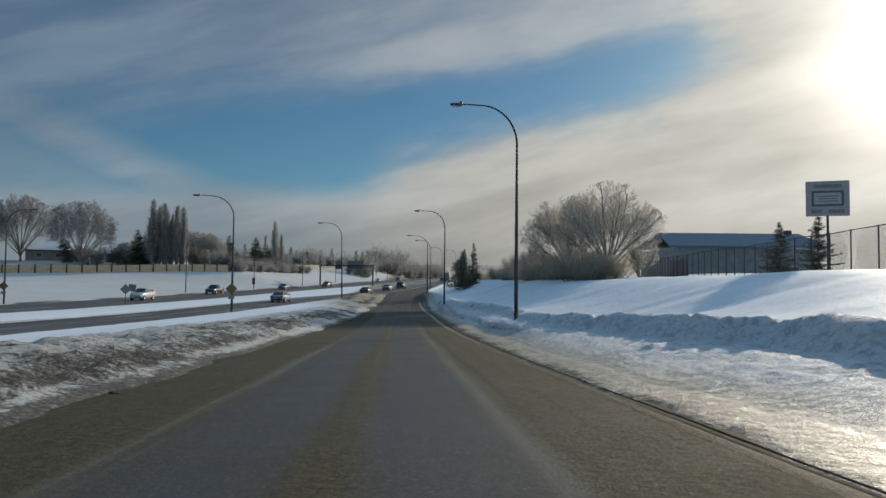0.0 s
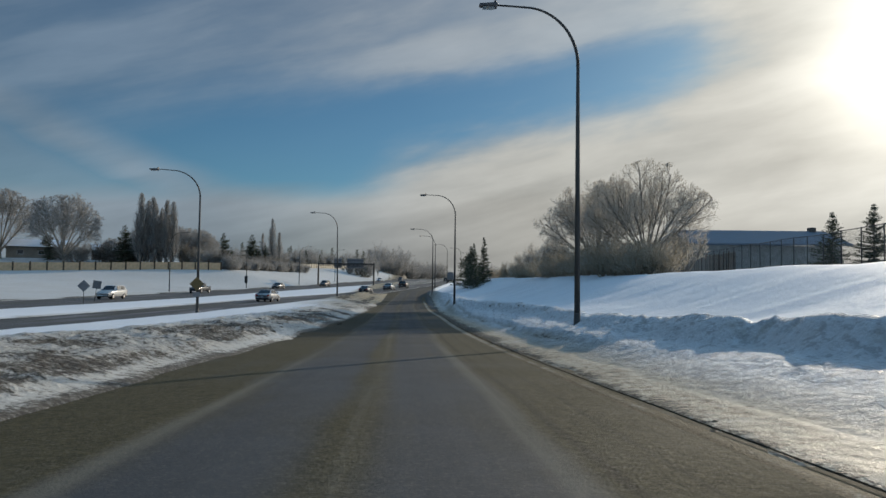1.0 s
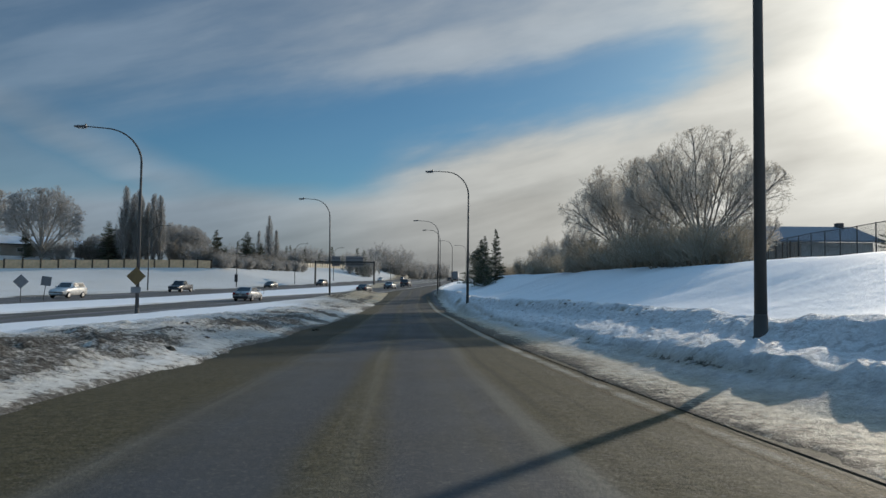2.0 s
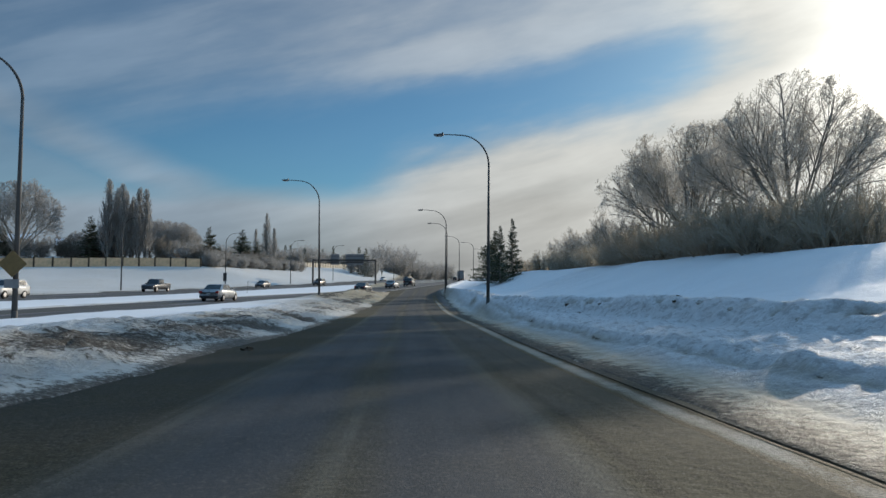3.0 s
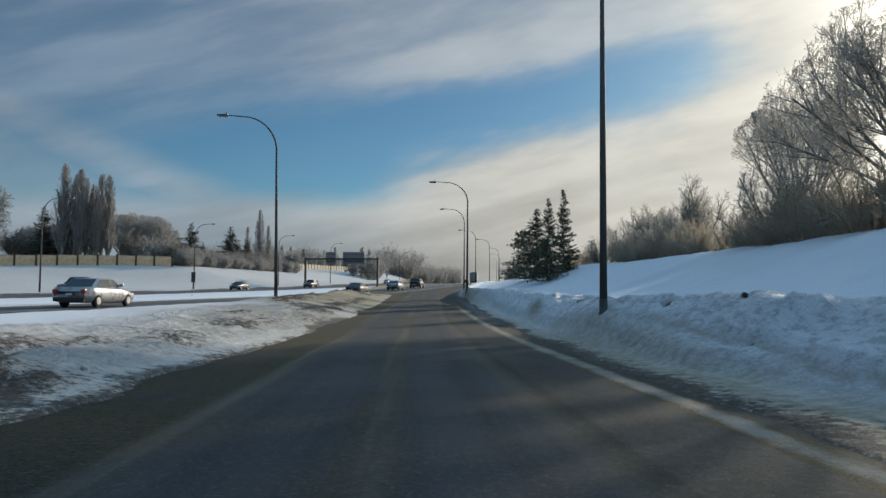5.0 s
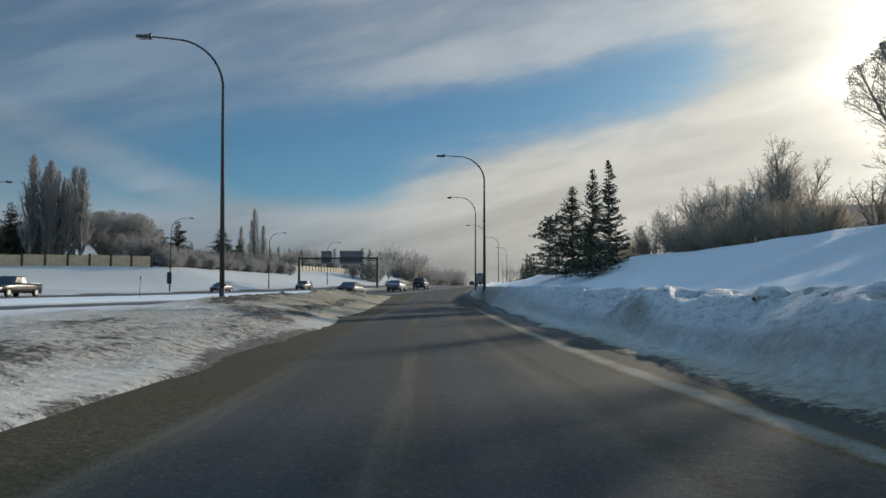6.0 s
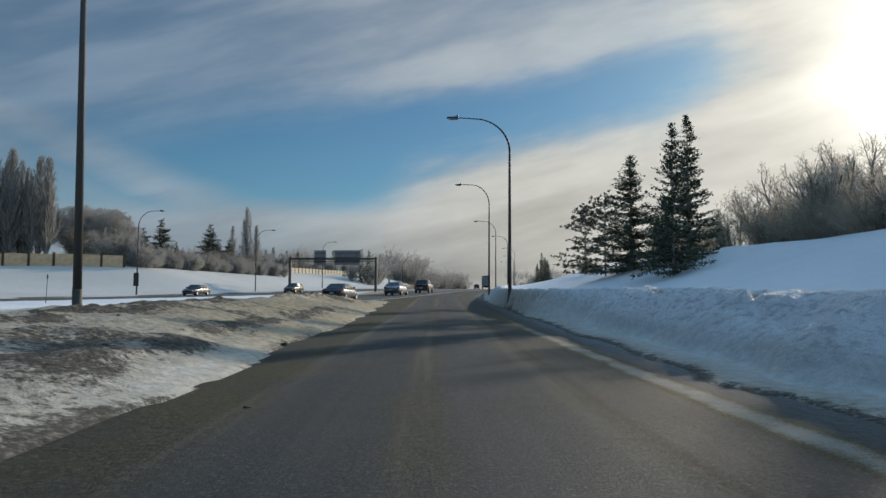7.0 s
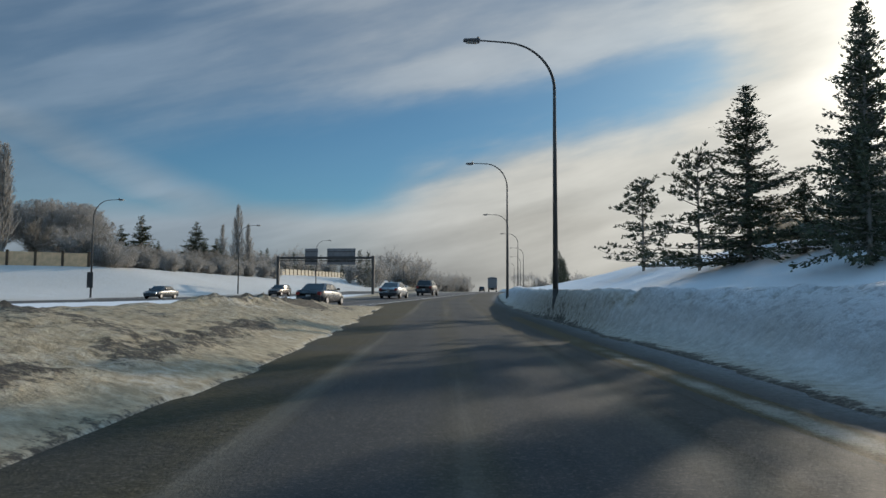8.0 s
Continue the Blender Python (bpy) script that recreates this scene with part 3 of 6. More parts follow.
def land(x, y):
    """Height of the snow and how dirty it is (0 white, 1 gravel), pit and undercut shade painted in."""
    x, y = np.asarray(x, float), np.asarray(y, float)
    rz, lz = road_z(y), left_z(y)
    xr, xl, xh, xf = right_edge(y), left_edge(y), hwy_mid(y), far_mid(y)
    # the snow's ragged edge
    xr = xr + (0.55 + 0.3 * smooth01((y - 72) / 14) - 0.5 * smooth01((y - 112) / 10)) * fbm(x * 0, y, 0.45, 83, 4) + 0.1
    xl = xl + 0.75 * fbm(x * 0, y, 0.4, 87, 4)
    joined = smooth01((y - 138) / 14)
    fine = fbm(x, y, 2.6, 3, 3, 0.55)
    mid = fbm(x, y, 0.9, 11, 3)
    crisp = np.abs(fbm(x, y, 3.4, 7, 2, 0.6)) - 0.12
    large = fbm(x, y, 0.16, 23, 3)
    # ---- right of the road
    d = x - xr
    c, ch = crest_off(y) * (1 + 0.26 * fbm(x * 0, y, 0.22, 41, 3)), crest_h(y) + 0.16 * fbm(x * 0, y, 0.5, 43, 3)
    wide = np.minimum(1.05 + 1.0 * smooth01((y - 66) / 10), c * 0.85)
    foot = c - wide
    shoulder = I(d, [0.0, 0.2, 0.9, 1.6], [0.015, 0.045, 0.09, 0.18])
    low = shoulder + 0.30 * smooth01((d - 1.0) / np.maximum(foot - 1.0, 0.3))
    face = low + (ch - low) * smooth01((d - foot) / wide) ** 1.3
    hill_top = I(y, [-200, 0, 60, 130, 160, 200, 300, 3000], [5.2, 4.5, 4.05, 4.05, 4.4, 4.3, 5.0, 16.0])
    hill = rz + ch - 0.20 + np.maximum(hill_top - rz - ch, 0.1) * smooth01((d - c - 0.6) / 10.5) ** 1.0 + np.clip(d - c - 9, 0, 60) * 0.032
    crest = rz + face
    zr = np.where(d < c, crest, np.where(d < c + 0.8, np.maximum(hill, rz + ch - 0.22 * smooth01((d - c) / 0.6)), hill))
    lumps = smooth01((d - 1.3) / 0.7) * (1 - smooth01((d - c + 0.5) / 0.5))
    chunk = np.exp(-(((d - c + 0.3) / 0.55) ** 2))
    zr = zr + lumps * (1 - 0.6 * smooth01((y - 104) / 8)) * (1 - 0.4 * smooth01((34 - y) / 10)) * (0.20 * fine + 0.06 * mid + 0.22 * crisp) + chunk * (0.12 * np.abs(fine) * 2 + 0.13 * mid - 0.9 * np.clip(fbm(x, y, 1.7, 29, 2) - 0.16, 0, 1))
    zr = zr + smooth01((d - c - 0.5) / 2) * (0.30 * large + 0.035 * mid)
    for o, dp in ((0.0, 0.10), (0.8, 0.07), (2.1, 0.09), (-2.6, 0.05), (5.0, 0.05)):
        t = y - (63.6 + o + (x - 10.0) * (0.90 + 0.03 * o))
        zr = zr - dp * np.exp(-((t / 0.22) ** 2)) * smooth01((d - c - 0.8) / 1.0) * (1 - smooth01((x - 16.5) / 2.5))
    pits = np.exp(-(((d - c + 0.24) / 0.2) ** 2)) * np.clip(fbm(x, y, 2.0, 29, 2) * 6.0 - 0.45, 0, 1.0) * (1 - smooth01((y - 116) / 12)) * (0.35 + 0.65 * smooth01((y - 34) / 10))
    zr = zr - 0.30 * pits
    step = 1.75 + 0.5 * fbm(x * 0, y, 0.3, 47, 3)
    zr = zr + 0.16 * smooth01((d - step) / 0.14) * smooth01((y - 26) / 8) * (1 - smooth01((y - 72) / 8)) * (1 - smooth01((d - c + 0.6) / 0.6))
    cut = np.exp(-(((d - step + 0.05) / 0.10) ** 2)) * smooth01((y - 26) / 8) * (1 - smooth01((y - 76) / 8)) * (0.55 + 0.8 * np.clip(fbm(x * 0, y, 0.8, 53, 2), -0.5, 0.5))
    worn = smooth01((y - 24) / 16)
    # besides road dirt, painted shade in the pits and between the lumps
    dirt_shade_r = I(d, [0.0, 0.35, 0.9, 1.7, 2.4], [0.74, 0.58, 0.48, 0.34, 0.12]) * (1 - worn) + worn * I(d, [0.0, 0.35, 0.8, 1.5, 2.2], [0.95, 0.70, 0.46, 0.20, 0.02]) + lumps * (0.06 + 0.9 * np.clip(-crisp - 0.06, 0, 0.3)) + 0.85 * pits
    later = smooth01((y - 70) / 25)
    # pits again, and the undercut below the step, darkened as painted shade
    dirt_shade_r = dirt_shade_r * (1 - later) + later * (I(d, [0.0, 0.25, 0.6, 1.1, 1.8], [0.95, 0.62, 0.36, 0.16, 0.03]) + 0.85 * pits) + 0.7 * cut
    # a ploughed heap with a brown face
    heap = np.exp(-(((x - 4.5) / 0.60) ** 2) - ((y - 93.4) / 1.8) ** 2)
    zr = zr + heap * (0.46 + 0.15 * mid + 0.3 * crisp)
    dirt_shade_r = dirt_shade_r * (1 - 0.35 * heap) + (0.30 + 1.0 * mid) * np.exp(-(((x - 4.15) / 0.26) ** 2) - ((y - 92.9) / 2.2) ** 2)
    # ---- left of the road: dirty windrow, then a smooth shelf
    e = xl - x
    ex = 0.9 * fbm(x * 0, y, 0.18, 51, 3)
    gore = smooth01((y - 90) / 20)
    prof = I(e - ex * 0.4, [0.0, 0.5, 1.6, 3.0, 4.6, 7.0, 11.0], [0.03, 0.12, 0.36, 0.48, 0.50, 0.36, 0.30])
    prof2 = I(e - ex * 0.4, [0.0, 0.6, 1.6, 2.8, 4.2, 5.5, 7.0], [0.03, 0.18, 0.42, 0.64, 0.78, 0.74, 0.42])
    prof = prof * (1 - gore) + prof2 * gore
    blend = smooth01((e - 2) / 9.0)
    zl = rz * (1 - blend) + lz * blend + prof
    lump_l = smooth01((e - 0.3) / 0.8) * (1 - smooth01((e - 4.6 - 2 * ex) / 1.8))
    zl = zl + lump_l * (1 - 0.55 * smooth01((y - 68) / 20)) * (0.20 * crisp + 0.22 * fine) + lump_l * (0.24 * mid * (1 - 0.5 * gore)) + (1 - lump_l) * smooth01(e / 2) * (0.05 * mid + 0.10 * large)
    # steep chunky windrow by the nose
    wind = np.exp(-(((x - (xh + HWY_HALF + 1.6)) / 0.8) ** 2)) * smooth01((y - 120) / 3) * (1 - smooth01((y - 131) / 3))
    zl = zl + wind * (0.26 + 0.12 * mid + 0.5 * crisp + 0.4 * fine)
    # trodden rough crest and a rough strip lower down, along the wedge
    rough = smooth01((y - 98) / 4) * (1 - smooth01((y - 113) / 4)) * np.exp(-(((e - 4.6 - ex) / 0.9) ** 2)) + 0.7 * smooth01((y - 96) / 4) * (1 - smooth01((y - 119) / 4)) * np.exp(-(((e - 1.5 - 0.6 * ex) / 0.45) ** 2))
    zl = zl + rough * (0.16 * crisp + 0.26 * fine)
    dirt_l = I(e - ex, [0.0, 0.3, 0.9, 1.9, 3.4, 5.0, 6.5], [0.88, 0.58, 0.38, 0.40, 0.28, 0.14, 0.02]) + lump_l * (0.36 * np.clip(fbm(x * 1.6, y * 0.5, 0.6, 61, 3) * 1.8, -0.2, 0.8))
    dirt_l = dirt_l + lump_l * (1 - gore) * (0.10 + 0.20 * (1 - smooth01((y - 36) / 12)))
    for px, py, rx, ry in ((-5.5, 60.3, 0.75, 1.3), (-5.6, 69.0, 0.6, 0.9), (-7.6, 64.5, 0.5, 0.8)):
        dirt_l = dirt_l + (0.75 + 1.2 * mid) * np.exp(-(((x - px) / rx) ** 2) - ((y - py) / ry) ** 2)
    dirt_l = dirt_l * (1 - 0.38 * gore) + 0.8 * gore * lump_l * np.clip(fbm(x, y, 0.45, 97, 3) * 2.6 - 0.15, -0.1, 0.8) + gore * smooth01((8 - e) / 2) * 0.10
    dirt_l = dirt_l + rough * np.clip(0.34 + 1.6 * fine, 0, 0.75) + lump_l * (0.10 * smooth01((y - 40) / 10) + 0.10 * smooth01((y - 101) / 5)) + wind * np.clip(0.2 + 1.4 * fine, 0, 0.7)
    # ---- carriageways on the far side
    h = np.abs(x - xh) - HWY_HALF
    f = np.abs(x - xf) - FAR_HALF
    near_h = 1 - smooth01(h / 2.2)
    med = lz + 0.08 + 0.10 * smooth01(np.minimum(h, f) / 2.5) + 0.06 * mid
    zl = np.where(x < xh, med, zl)
    zl = zl * (1 - near_h) + (lz + 0.06) * near_h
    # ---- slope beyond them
    b = xf - FAR_HALF - x
    p = np.clip(b / np.maximum(xf - FAR_HALF - top_x(y), 4.0), 0, 3)
    up = lz + 0.12 + (np.maximum(top_z(y) - lz, 0.2)) * smooth01(np.clip(p, 0, 1) * 0.98 + 0.02) + np.clip(p - 1, 0, 3) * 1.2
    zl = np.where(b > 0, up + 0.25 * large * smooth01(b / 6) + 0.03 * mid, zl)
    near_f = 1 - smooth01(np.maximum(f, 0) / 1.5)
    zl = zl * (1 - near_f) + (lz + 0.05) * near_f
    dirt_l = np.maximum(dirt_l, 0.0) + 0.45 * (1 - smooth01(np.maximum(h, 0) / 1.2)) * (e > 0.5) + 0.45 * (1 - smooth01(np.maximum(f, 0) / 1.4)) + 0.25 * np.clip(mid * 2, 0, 1) * (x < xh) * (x > xf)
    dirt_l = dirt_l + (b > 0) * (0.40 + 0.12 * large)
    # ---- beds of the carriageways
    z = np.where(x > xr, zr, np.where(x < xl, zl, rz - 0.05))
    dirt_shade = np.where(x > xr, dirt_shade_r, np.where(x < xl, dirt_l, 0.7))
    bed = (x < xl) & ((h < 0) | (f < 0))
    z = np.where(bed, np.minimum(lz, 50) - 0.06, z)
    between = (x > xh) & (x < xr) & (y > 140)
    z = np.where(between & (joined > 0.55), np.minimum(rz, lz) - 0.12, z)
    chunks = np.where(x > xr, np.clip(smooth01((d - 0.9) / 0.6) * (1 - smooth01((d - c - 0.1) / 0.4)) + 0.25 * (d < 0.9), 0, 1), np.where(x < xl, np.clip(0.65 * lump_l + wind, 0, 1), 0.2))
    ice = (x > xr) * (1 - smooth01((d - 1.0) / 1.0)) * (1 - smooth01((y - 10) / 14))
    sand = np.where(x < xl, np.maximum(gore, 0.35 * smooth01((y - 78) / 14)) * (1 - smooth01((e - 6.5 - ex) / 2.5)), np.where(x > xr, 0.75 * (1 - smooth01((d - 0.8 - 0.6 * mid) / 1.1)) * (1 - 0.4 * later), 0.0))
    return z, np.clip(dirt_shade, 0, 1), np.where(x < xl, chunks * (1 - 0.7 * sand), chunks), ice, sand


def land_z(x, y):
    return float(land(np.array([x]), np.array([y]))[0][0])


def grow(start, step, stop, rate):
    out, s = [start], step
    while out[-1] < stop:
        out.append(out[-1] + s)
        s *= rate
    return out


def build_ground():
    # offsets across, from the middle of the near road, dense beside it
    mid = list(np.arange(-9.0, 9.01, 0.14))
    right = grow(9.0, 0.16, 1500, 1.055)[1:]
    leftw = [-9 - (v - 9) for v in grow(9.0, 0.18, 1900, 1.038)[1:]]
    us = np.array(leftw[::-1] + mid + right)
    ys = np.array([-(v) for v in grow(1.0, 0.8, 170, 1.12)[1:]][::-1] + list(np.arange(-1, 70, 0.22)) + list(np.arange(70, 150, 0.33)) + grow(150, 0.45, 2900, 1.045))
    U, Y = np.meshgrid(us, ys)
    centre = np.interp(Y, ys, (right_edge(ys) + np.maximum(left_edge(ys), hwy_mid(ys))) / 2)
    X = U + centre
    Z, D, C, E, S = land(X, Y)
    nx, ny = len(us), len(ys)
    me = bpy.data.meshes.new("ground")
    co = np.stack([X, Y, Z], -1).reshape(-1, 3).astype(np.float32)
    i = (np.arange(ny - 1)[:, None] * nx + np.arange(nx - 1)[None]).ravel()
    quads = np.stack([i, i + 1, i + nx + 1, i + nx], -1).astype(np.int32)
    me.vertices.add(len(co))
    me.vertices.foreach_set("co", co.ravel())
    me.loops.add(quads.size)
    me.loops.foreach_set("vertex_index", quads.ravel())
    me.polygons.add(len(quads))
    me.polygons.foreach_set("loop_start", np.arange(0, quads.size, 4, dtype=np.int32))
    me.polygons.foreach_set("use_smooth", np.ones(len(quads), bool))
    me.update(calc_edges=True)
    at = me.attributes.new("dirt_shade", "FLOAT", "POINT")
    at.data.foreach_set("value", D.ravel().astype(np.float32))
    at = me.attributes.new("sand", "FLOAT", "POINT")
    at.data.foreach_set("value", S.ravel().astype(np.float32))
    at = me.attributes.new("ice", "FLOAT", "POINT")
    at.data.foreach_set("value", E.ravel().astype(np.float32))
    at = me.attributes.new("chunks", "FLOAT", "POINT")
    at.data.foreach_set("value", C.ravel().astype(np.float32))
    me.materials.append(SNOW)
    tagged(new("ground", me), "wind-packed snow over verges, median and hillside, dirty by the road", "snow ground", kind="structure")


def build_road(name, left, right, height, ys, us_count, zero, label, lift=0.0, mat=ASPHALT):
    """A carriageway as a grid between two edges; the UV map holds metres across and along."""
    ys = np.array(ys)
    L, R_, Z = left(ys), right(ys), height(ys)
    verts, uvs = [], []
    for j, y in enumerate(ys):
        for k in range(us_count + 1):
            s = k / us_count
            x = L[j] + (R_[j] - L[j]) * s
            crown = 0.03 * (1 - (2 * s - 1) ** 2)
            verts.append((x, y, Z[j] + crown + lift))
            uvs.append((x - zero(y), y))
    w = us_count + 1
    faces = [(j * w + k, j * w + k + 1, (j + 1) * w + k + 1, (j + 1) * w + k) for j in range(len(ys) - 1) for k in range(us_count)]
    me = mesh_of(name, verts, faces, mat, True)
    lay = me.uv_layers.new(name="lane")
    for lp in me.loops:
        lay.data[lp.index].uv = uvs[lp.vertex_index]
    return tagged(new(name, me), label, "road", kind="structure")


build_ground()
lane_mid = smooth_curve([-200, 0, 20, 85, 105, 160, 200, 242, 300, 400, 600, 3000], [-0.4, -0.6, -0.75, -1.4, -1.5, -0.2, 4.0, 9.8, 16.3, 23.2, 42.4, 416.0], 10)
ys_near = list(np.arange(-60, 160, 1.0)) + grow(160, 1.2, 2800, 1.03)
build_road("road_1", lambda y: np.where(y < 139, left_edge(y) - 0.7, np.maximum(left_edge(y) - 0.7, hwy_mid(y) + HWY_HALF - 0.15)), lambda y: right_edge(y) + 0.7, road_z, ys_near, 12, lane_mid, "sanded grey asphalt slip road with worn wheel tracks")
build_road("road_2", lambda y: hwy_mid(y) - HWY_HALF, lambda y: hwy_mid(y) + HWY_HALF, lambda y: np.where(y < 135, left_z(y), left_z(y) * (1 - smooth01((y - 135) / 30)) + road_z(y) * smooth01((y - 135) / 30)), ys_near, 10, lambda y: hwy_mid(y) + 1.8, "grey asphalt highway carriageway that the slip road joins", 0.004, HIGHWAY)
build_road("road_3", lambda y: far_mid(y) - FAR_HALF, lambda y: far_mid(y) + FAR_HALF, left_z, ys_near, 10, lambda y: far_mid(y) + 1.8, "grey asphalt carriageway for oncoming traffic", 0.0, HIGHWAY)


def strip(name, centre, height, ys, width, mat, label, dash=None, thick=0.006):
    V, Fc = [], []
    for a, b in zip(ys[:-1], ys[1:]):
        if dash and (a % dash[0]) > dash[1]:
            continue
        o = len(V)
        for y in (a, b):
            x, z = float(centre(y)), float(height(y))
            V += [(x - width / 2, y, z + thick), (x + width / 2, y, z + thick)]
        Fc.append((o, o + 1, o + 3, o + 2))
    return tagged(new(name, mesh_of(name, V, Fc, mat)), label, "road marking", kind="structure")


strip("trim_edge_line", lambda y: hwy_mid(y) + HWY_HALF - 0.35, lambda y: road_z(y) + 0.03, np.arange(142, 300, 2.0), 0.16, LINE, "worn white edge line of the highway")

# ================= street lamps =================
def build_lamp():
    """Davit pole: sleeve, tapered shaft, arm curving over to a flat lamp head. The arm points along -x."""
    top = root("street_lamp", Matrix(), "tall grey steel davit street lamp standing in the snow", "street lamp", "street lamps")
    part("base_sleeve", tube_mesh("base_sleeve", [(0, 0, -0.6), (0, 0, 0.02), (0, 0, 0.03), (0, 0, 0.36), (0, 0, 0.39)], [0.13, 0.13, 0.115, 0.113, 0.106], DARKSTEEL, 12), None, top, "wider dark collar at the foot")
    part("pole", tube_mesh("pole", [(0, 0, 0.34), (0, 0, 5.5), (0, 0, 8.80)], [0.105, 0.080, 0.060], DARKSTEEL, 12), None, top)
    arc = [(-1.90 * (1 - math.cos(a)), 0, 8.80 + 1.96 * math.sin(a)) for a in [radians(q) for q in range(0, 91, 6)]]
    arm = arc + [(-2.4, 0, 10.785), (-2.95, 0, 10.805)]
    part("arm", tube_mesh("arm", arm, [0.060 - 0.0017 * i for i in range(len(arm))], DARKSTEEL, 10), None, top)
    bm = bmesh.new()
    bm_box(bm, -3.52, -2.88, -0.16, 0.16, 10.715, 10.870, 0.05)
    for v in bm.verts:
        if v.co.x < -3.25:
            v.co.y *= 0.8
            v.co.z = 10.770 + (v.co.z - 10.770) * 0.6
    head = part("lamp_head", bm, LAMPGREY, top, "flat grey lamp housing")
    part("lens", box(-3.4, -3.0, -0.12, 0.12, 10.680, 10.7155, 0.01), GLASS_LENS, head)
    bm = bmesh.new()
    bmesh.ops.create_cone(bm, cap_ends=True, segments=8, radius1=0.05, radius2=0.04, depth=0.1, matrix=Matrix.Translation((-2.95, 0, 10.910)))
    part("photocell", bm, TRIM, head)
    return top


# x, y, turn, height of the lamp head above datum (0: from the ground)
LAMPS_NEAR = [(5.37, 35.1, 0, 12.47), (4.12, 80.8, -6, 11.66), (3.50, 130.1, 4, 11.92), (5.0, 161, -6, 12.85), (9.6, 201, -10, 0), (16.2, 242, -10, 0), (23.5, 288, -8, 0), (29.0, 336, -6, 0), (33.5, 390, -5, 0)]
LAMPS_LEFT = [(-15.58, 63.8, 10, 10.98), (-9.72, 105.1, 12, 12.02)]
LAMPS_FAR = [(-45.8, 83, 180, 0), (-44.0, 143, 180, 0), (-38.6, 180, 172, 0), (-31.6, 214, 170, 0), (-26.0, 256, 165, 0), (-10.6, 360, 165, 0), (-2.5, 440, 165, 0)]
lamp = None
for x, y, turn, top in LAMPS_NEAR + LAMPS_LEFT + LAMPS_FAR:
    z = land_z(x, y) - 0.03
    lean = -0.9 if (x, y) == (-9.72, 105.1) else 0.0
    reach = {35.1: 0.96, 130.1: 1.08}.get(y, 1.0)
    m = pose(x, y, z, 0, lean, turn) @ Matrix.Diagonal((reach, 1, (top - z) / 10.80 if top else 1.0, 1))
    if lamp is None:
        lamp = build_lamp()
        rest = m
    else:
        copy_thing(lamp, m)
lamp.matrix_basis = rest

# ================= trees =================
def prisms(segs, sides):
    """Tapered sticks from rows of (x0 y0 z0 x1 y1 z1 r0 r1), as verts and faces."""
    s = np.array(segs, float)
    p0, p1, r0, r1 = s[:, 0:3], s[:, 3:6], s[:, 6:7], s[:, 7:8]
    a = p1 - p0
    a /= np.linalg.norm(a, axis=1, keepdims=True) + 1e-9
    ref = np.where(np.abs(a[:, 2:3]) > 0.9, np.array([[1.0, 0, 0]]), np.array([[0, 0, 1.0]]))
    b = np.cross(a, ref)
    b /= np.linalg.norm(b, axis=1, keepdims=True) + 1e-9
    c = np.cross(a, b)
    ring = [b * math.cos(t) + c * math.sin(t) for t in (2 * math.pi * k / sides for k in range(sides))]
    V = np.stack([p0 + q * r0 for q in ring] + [p1 + q * r1 for q in ring], 1).reshape(-1, 3)
    o = np.arange(len(s))[:, None] * 2 * sides
    Fc = np.concatenate([np.concatenate([o + k, o + (k + 1) % sides, o + sides + (k + 1) % sides, o + sides + k], 1) for k in range(sides)])
    return V, Fc


def ribbons(segs):
    """The finest twigs: one slim blade each, turned at random."""
    s = np.array(segs, float)
    p0, p1, r0, r1 = s[:, 0:3], s[:, 3:6], s[:, 6:7], s[:, 7:8]
    a = p1 - p0
    a /= np.linalg.norm(a, axis=1, keepdims=True) + 1e-9
    b = np.cross(a, np.random.default_rng(3).normal(size=a.shape))
    b /= np.linalg.norm(b, axis=1, keepdims=True) + 1e-9
    V = np.stack([p0 - b * r0 * 1.25, p0 + b * r0 * 1.25, p1 + b * r1 * 1.25, p1 - b * r1 * 1.25], 1).reshape(-1, 3)
    return V, np.arange(len(s) * 4).reshape(-1, 4)


def quick_mesh(name, V, Fc, mat, smooth=False):
    me = bpy.data.meshes.new(name)
    V, Fc = np.asarray(V, np.float32), np.asarray(Fc, np.int32)
    n = Fc.shape[1]
    me.vertices.add(len(V))
    me.vertices.foreach_set("co", V.ravel())
    me.loops.add(Fc.size)
    me.loops.foreach_set("vertex_index", Fc.ravel())
    me.polygons.add(len(Fc))
    me.polygons.foreach_set("loop_start", np.arange(0, Fc.size, n, dtype=np.int32))
    if smooth:
        me.polygons.foreach_set("use_smooth", np.ones(len(Fc), bool))
    me.update(calc_edges=True)
    me.materials.append(mat)
    return me


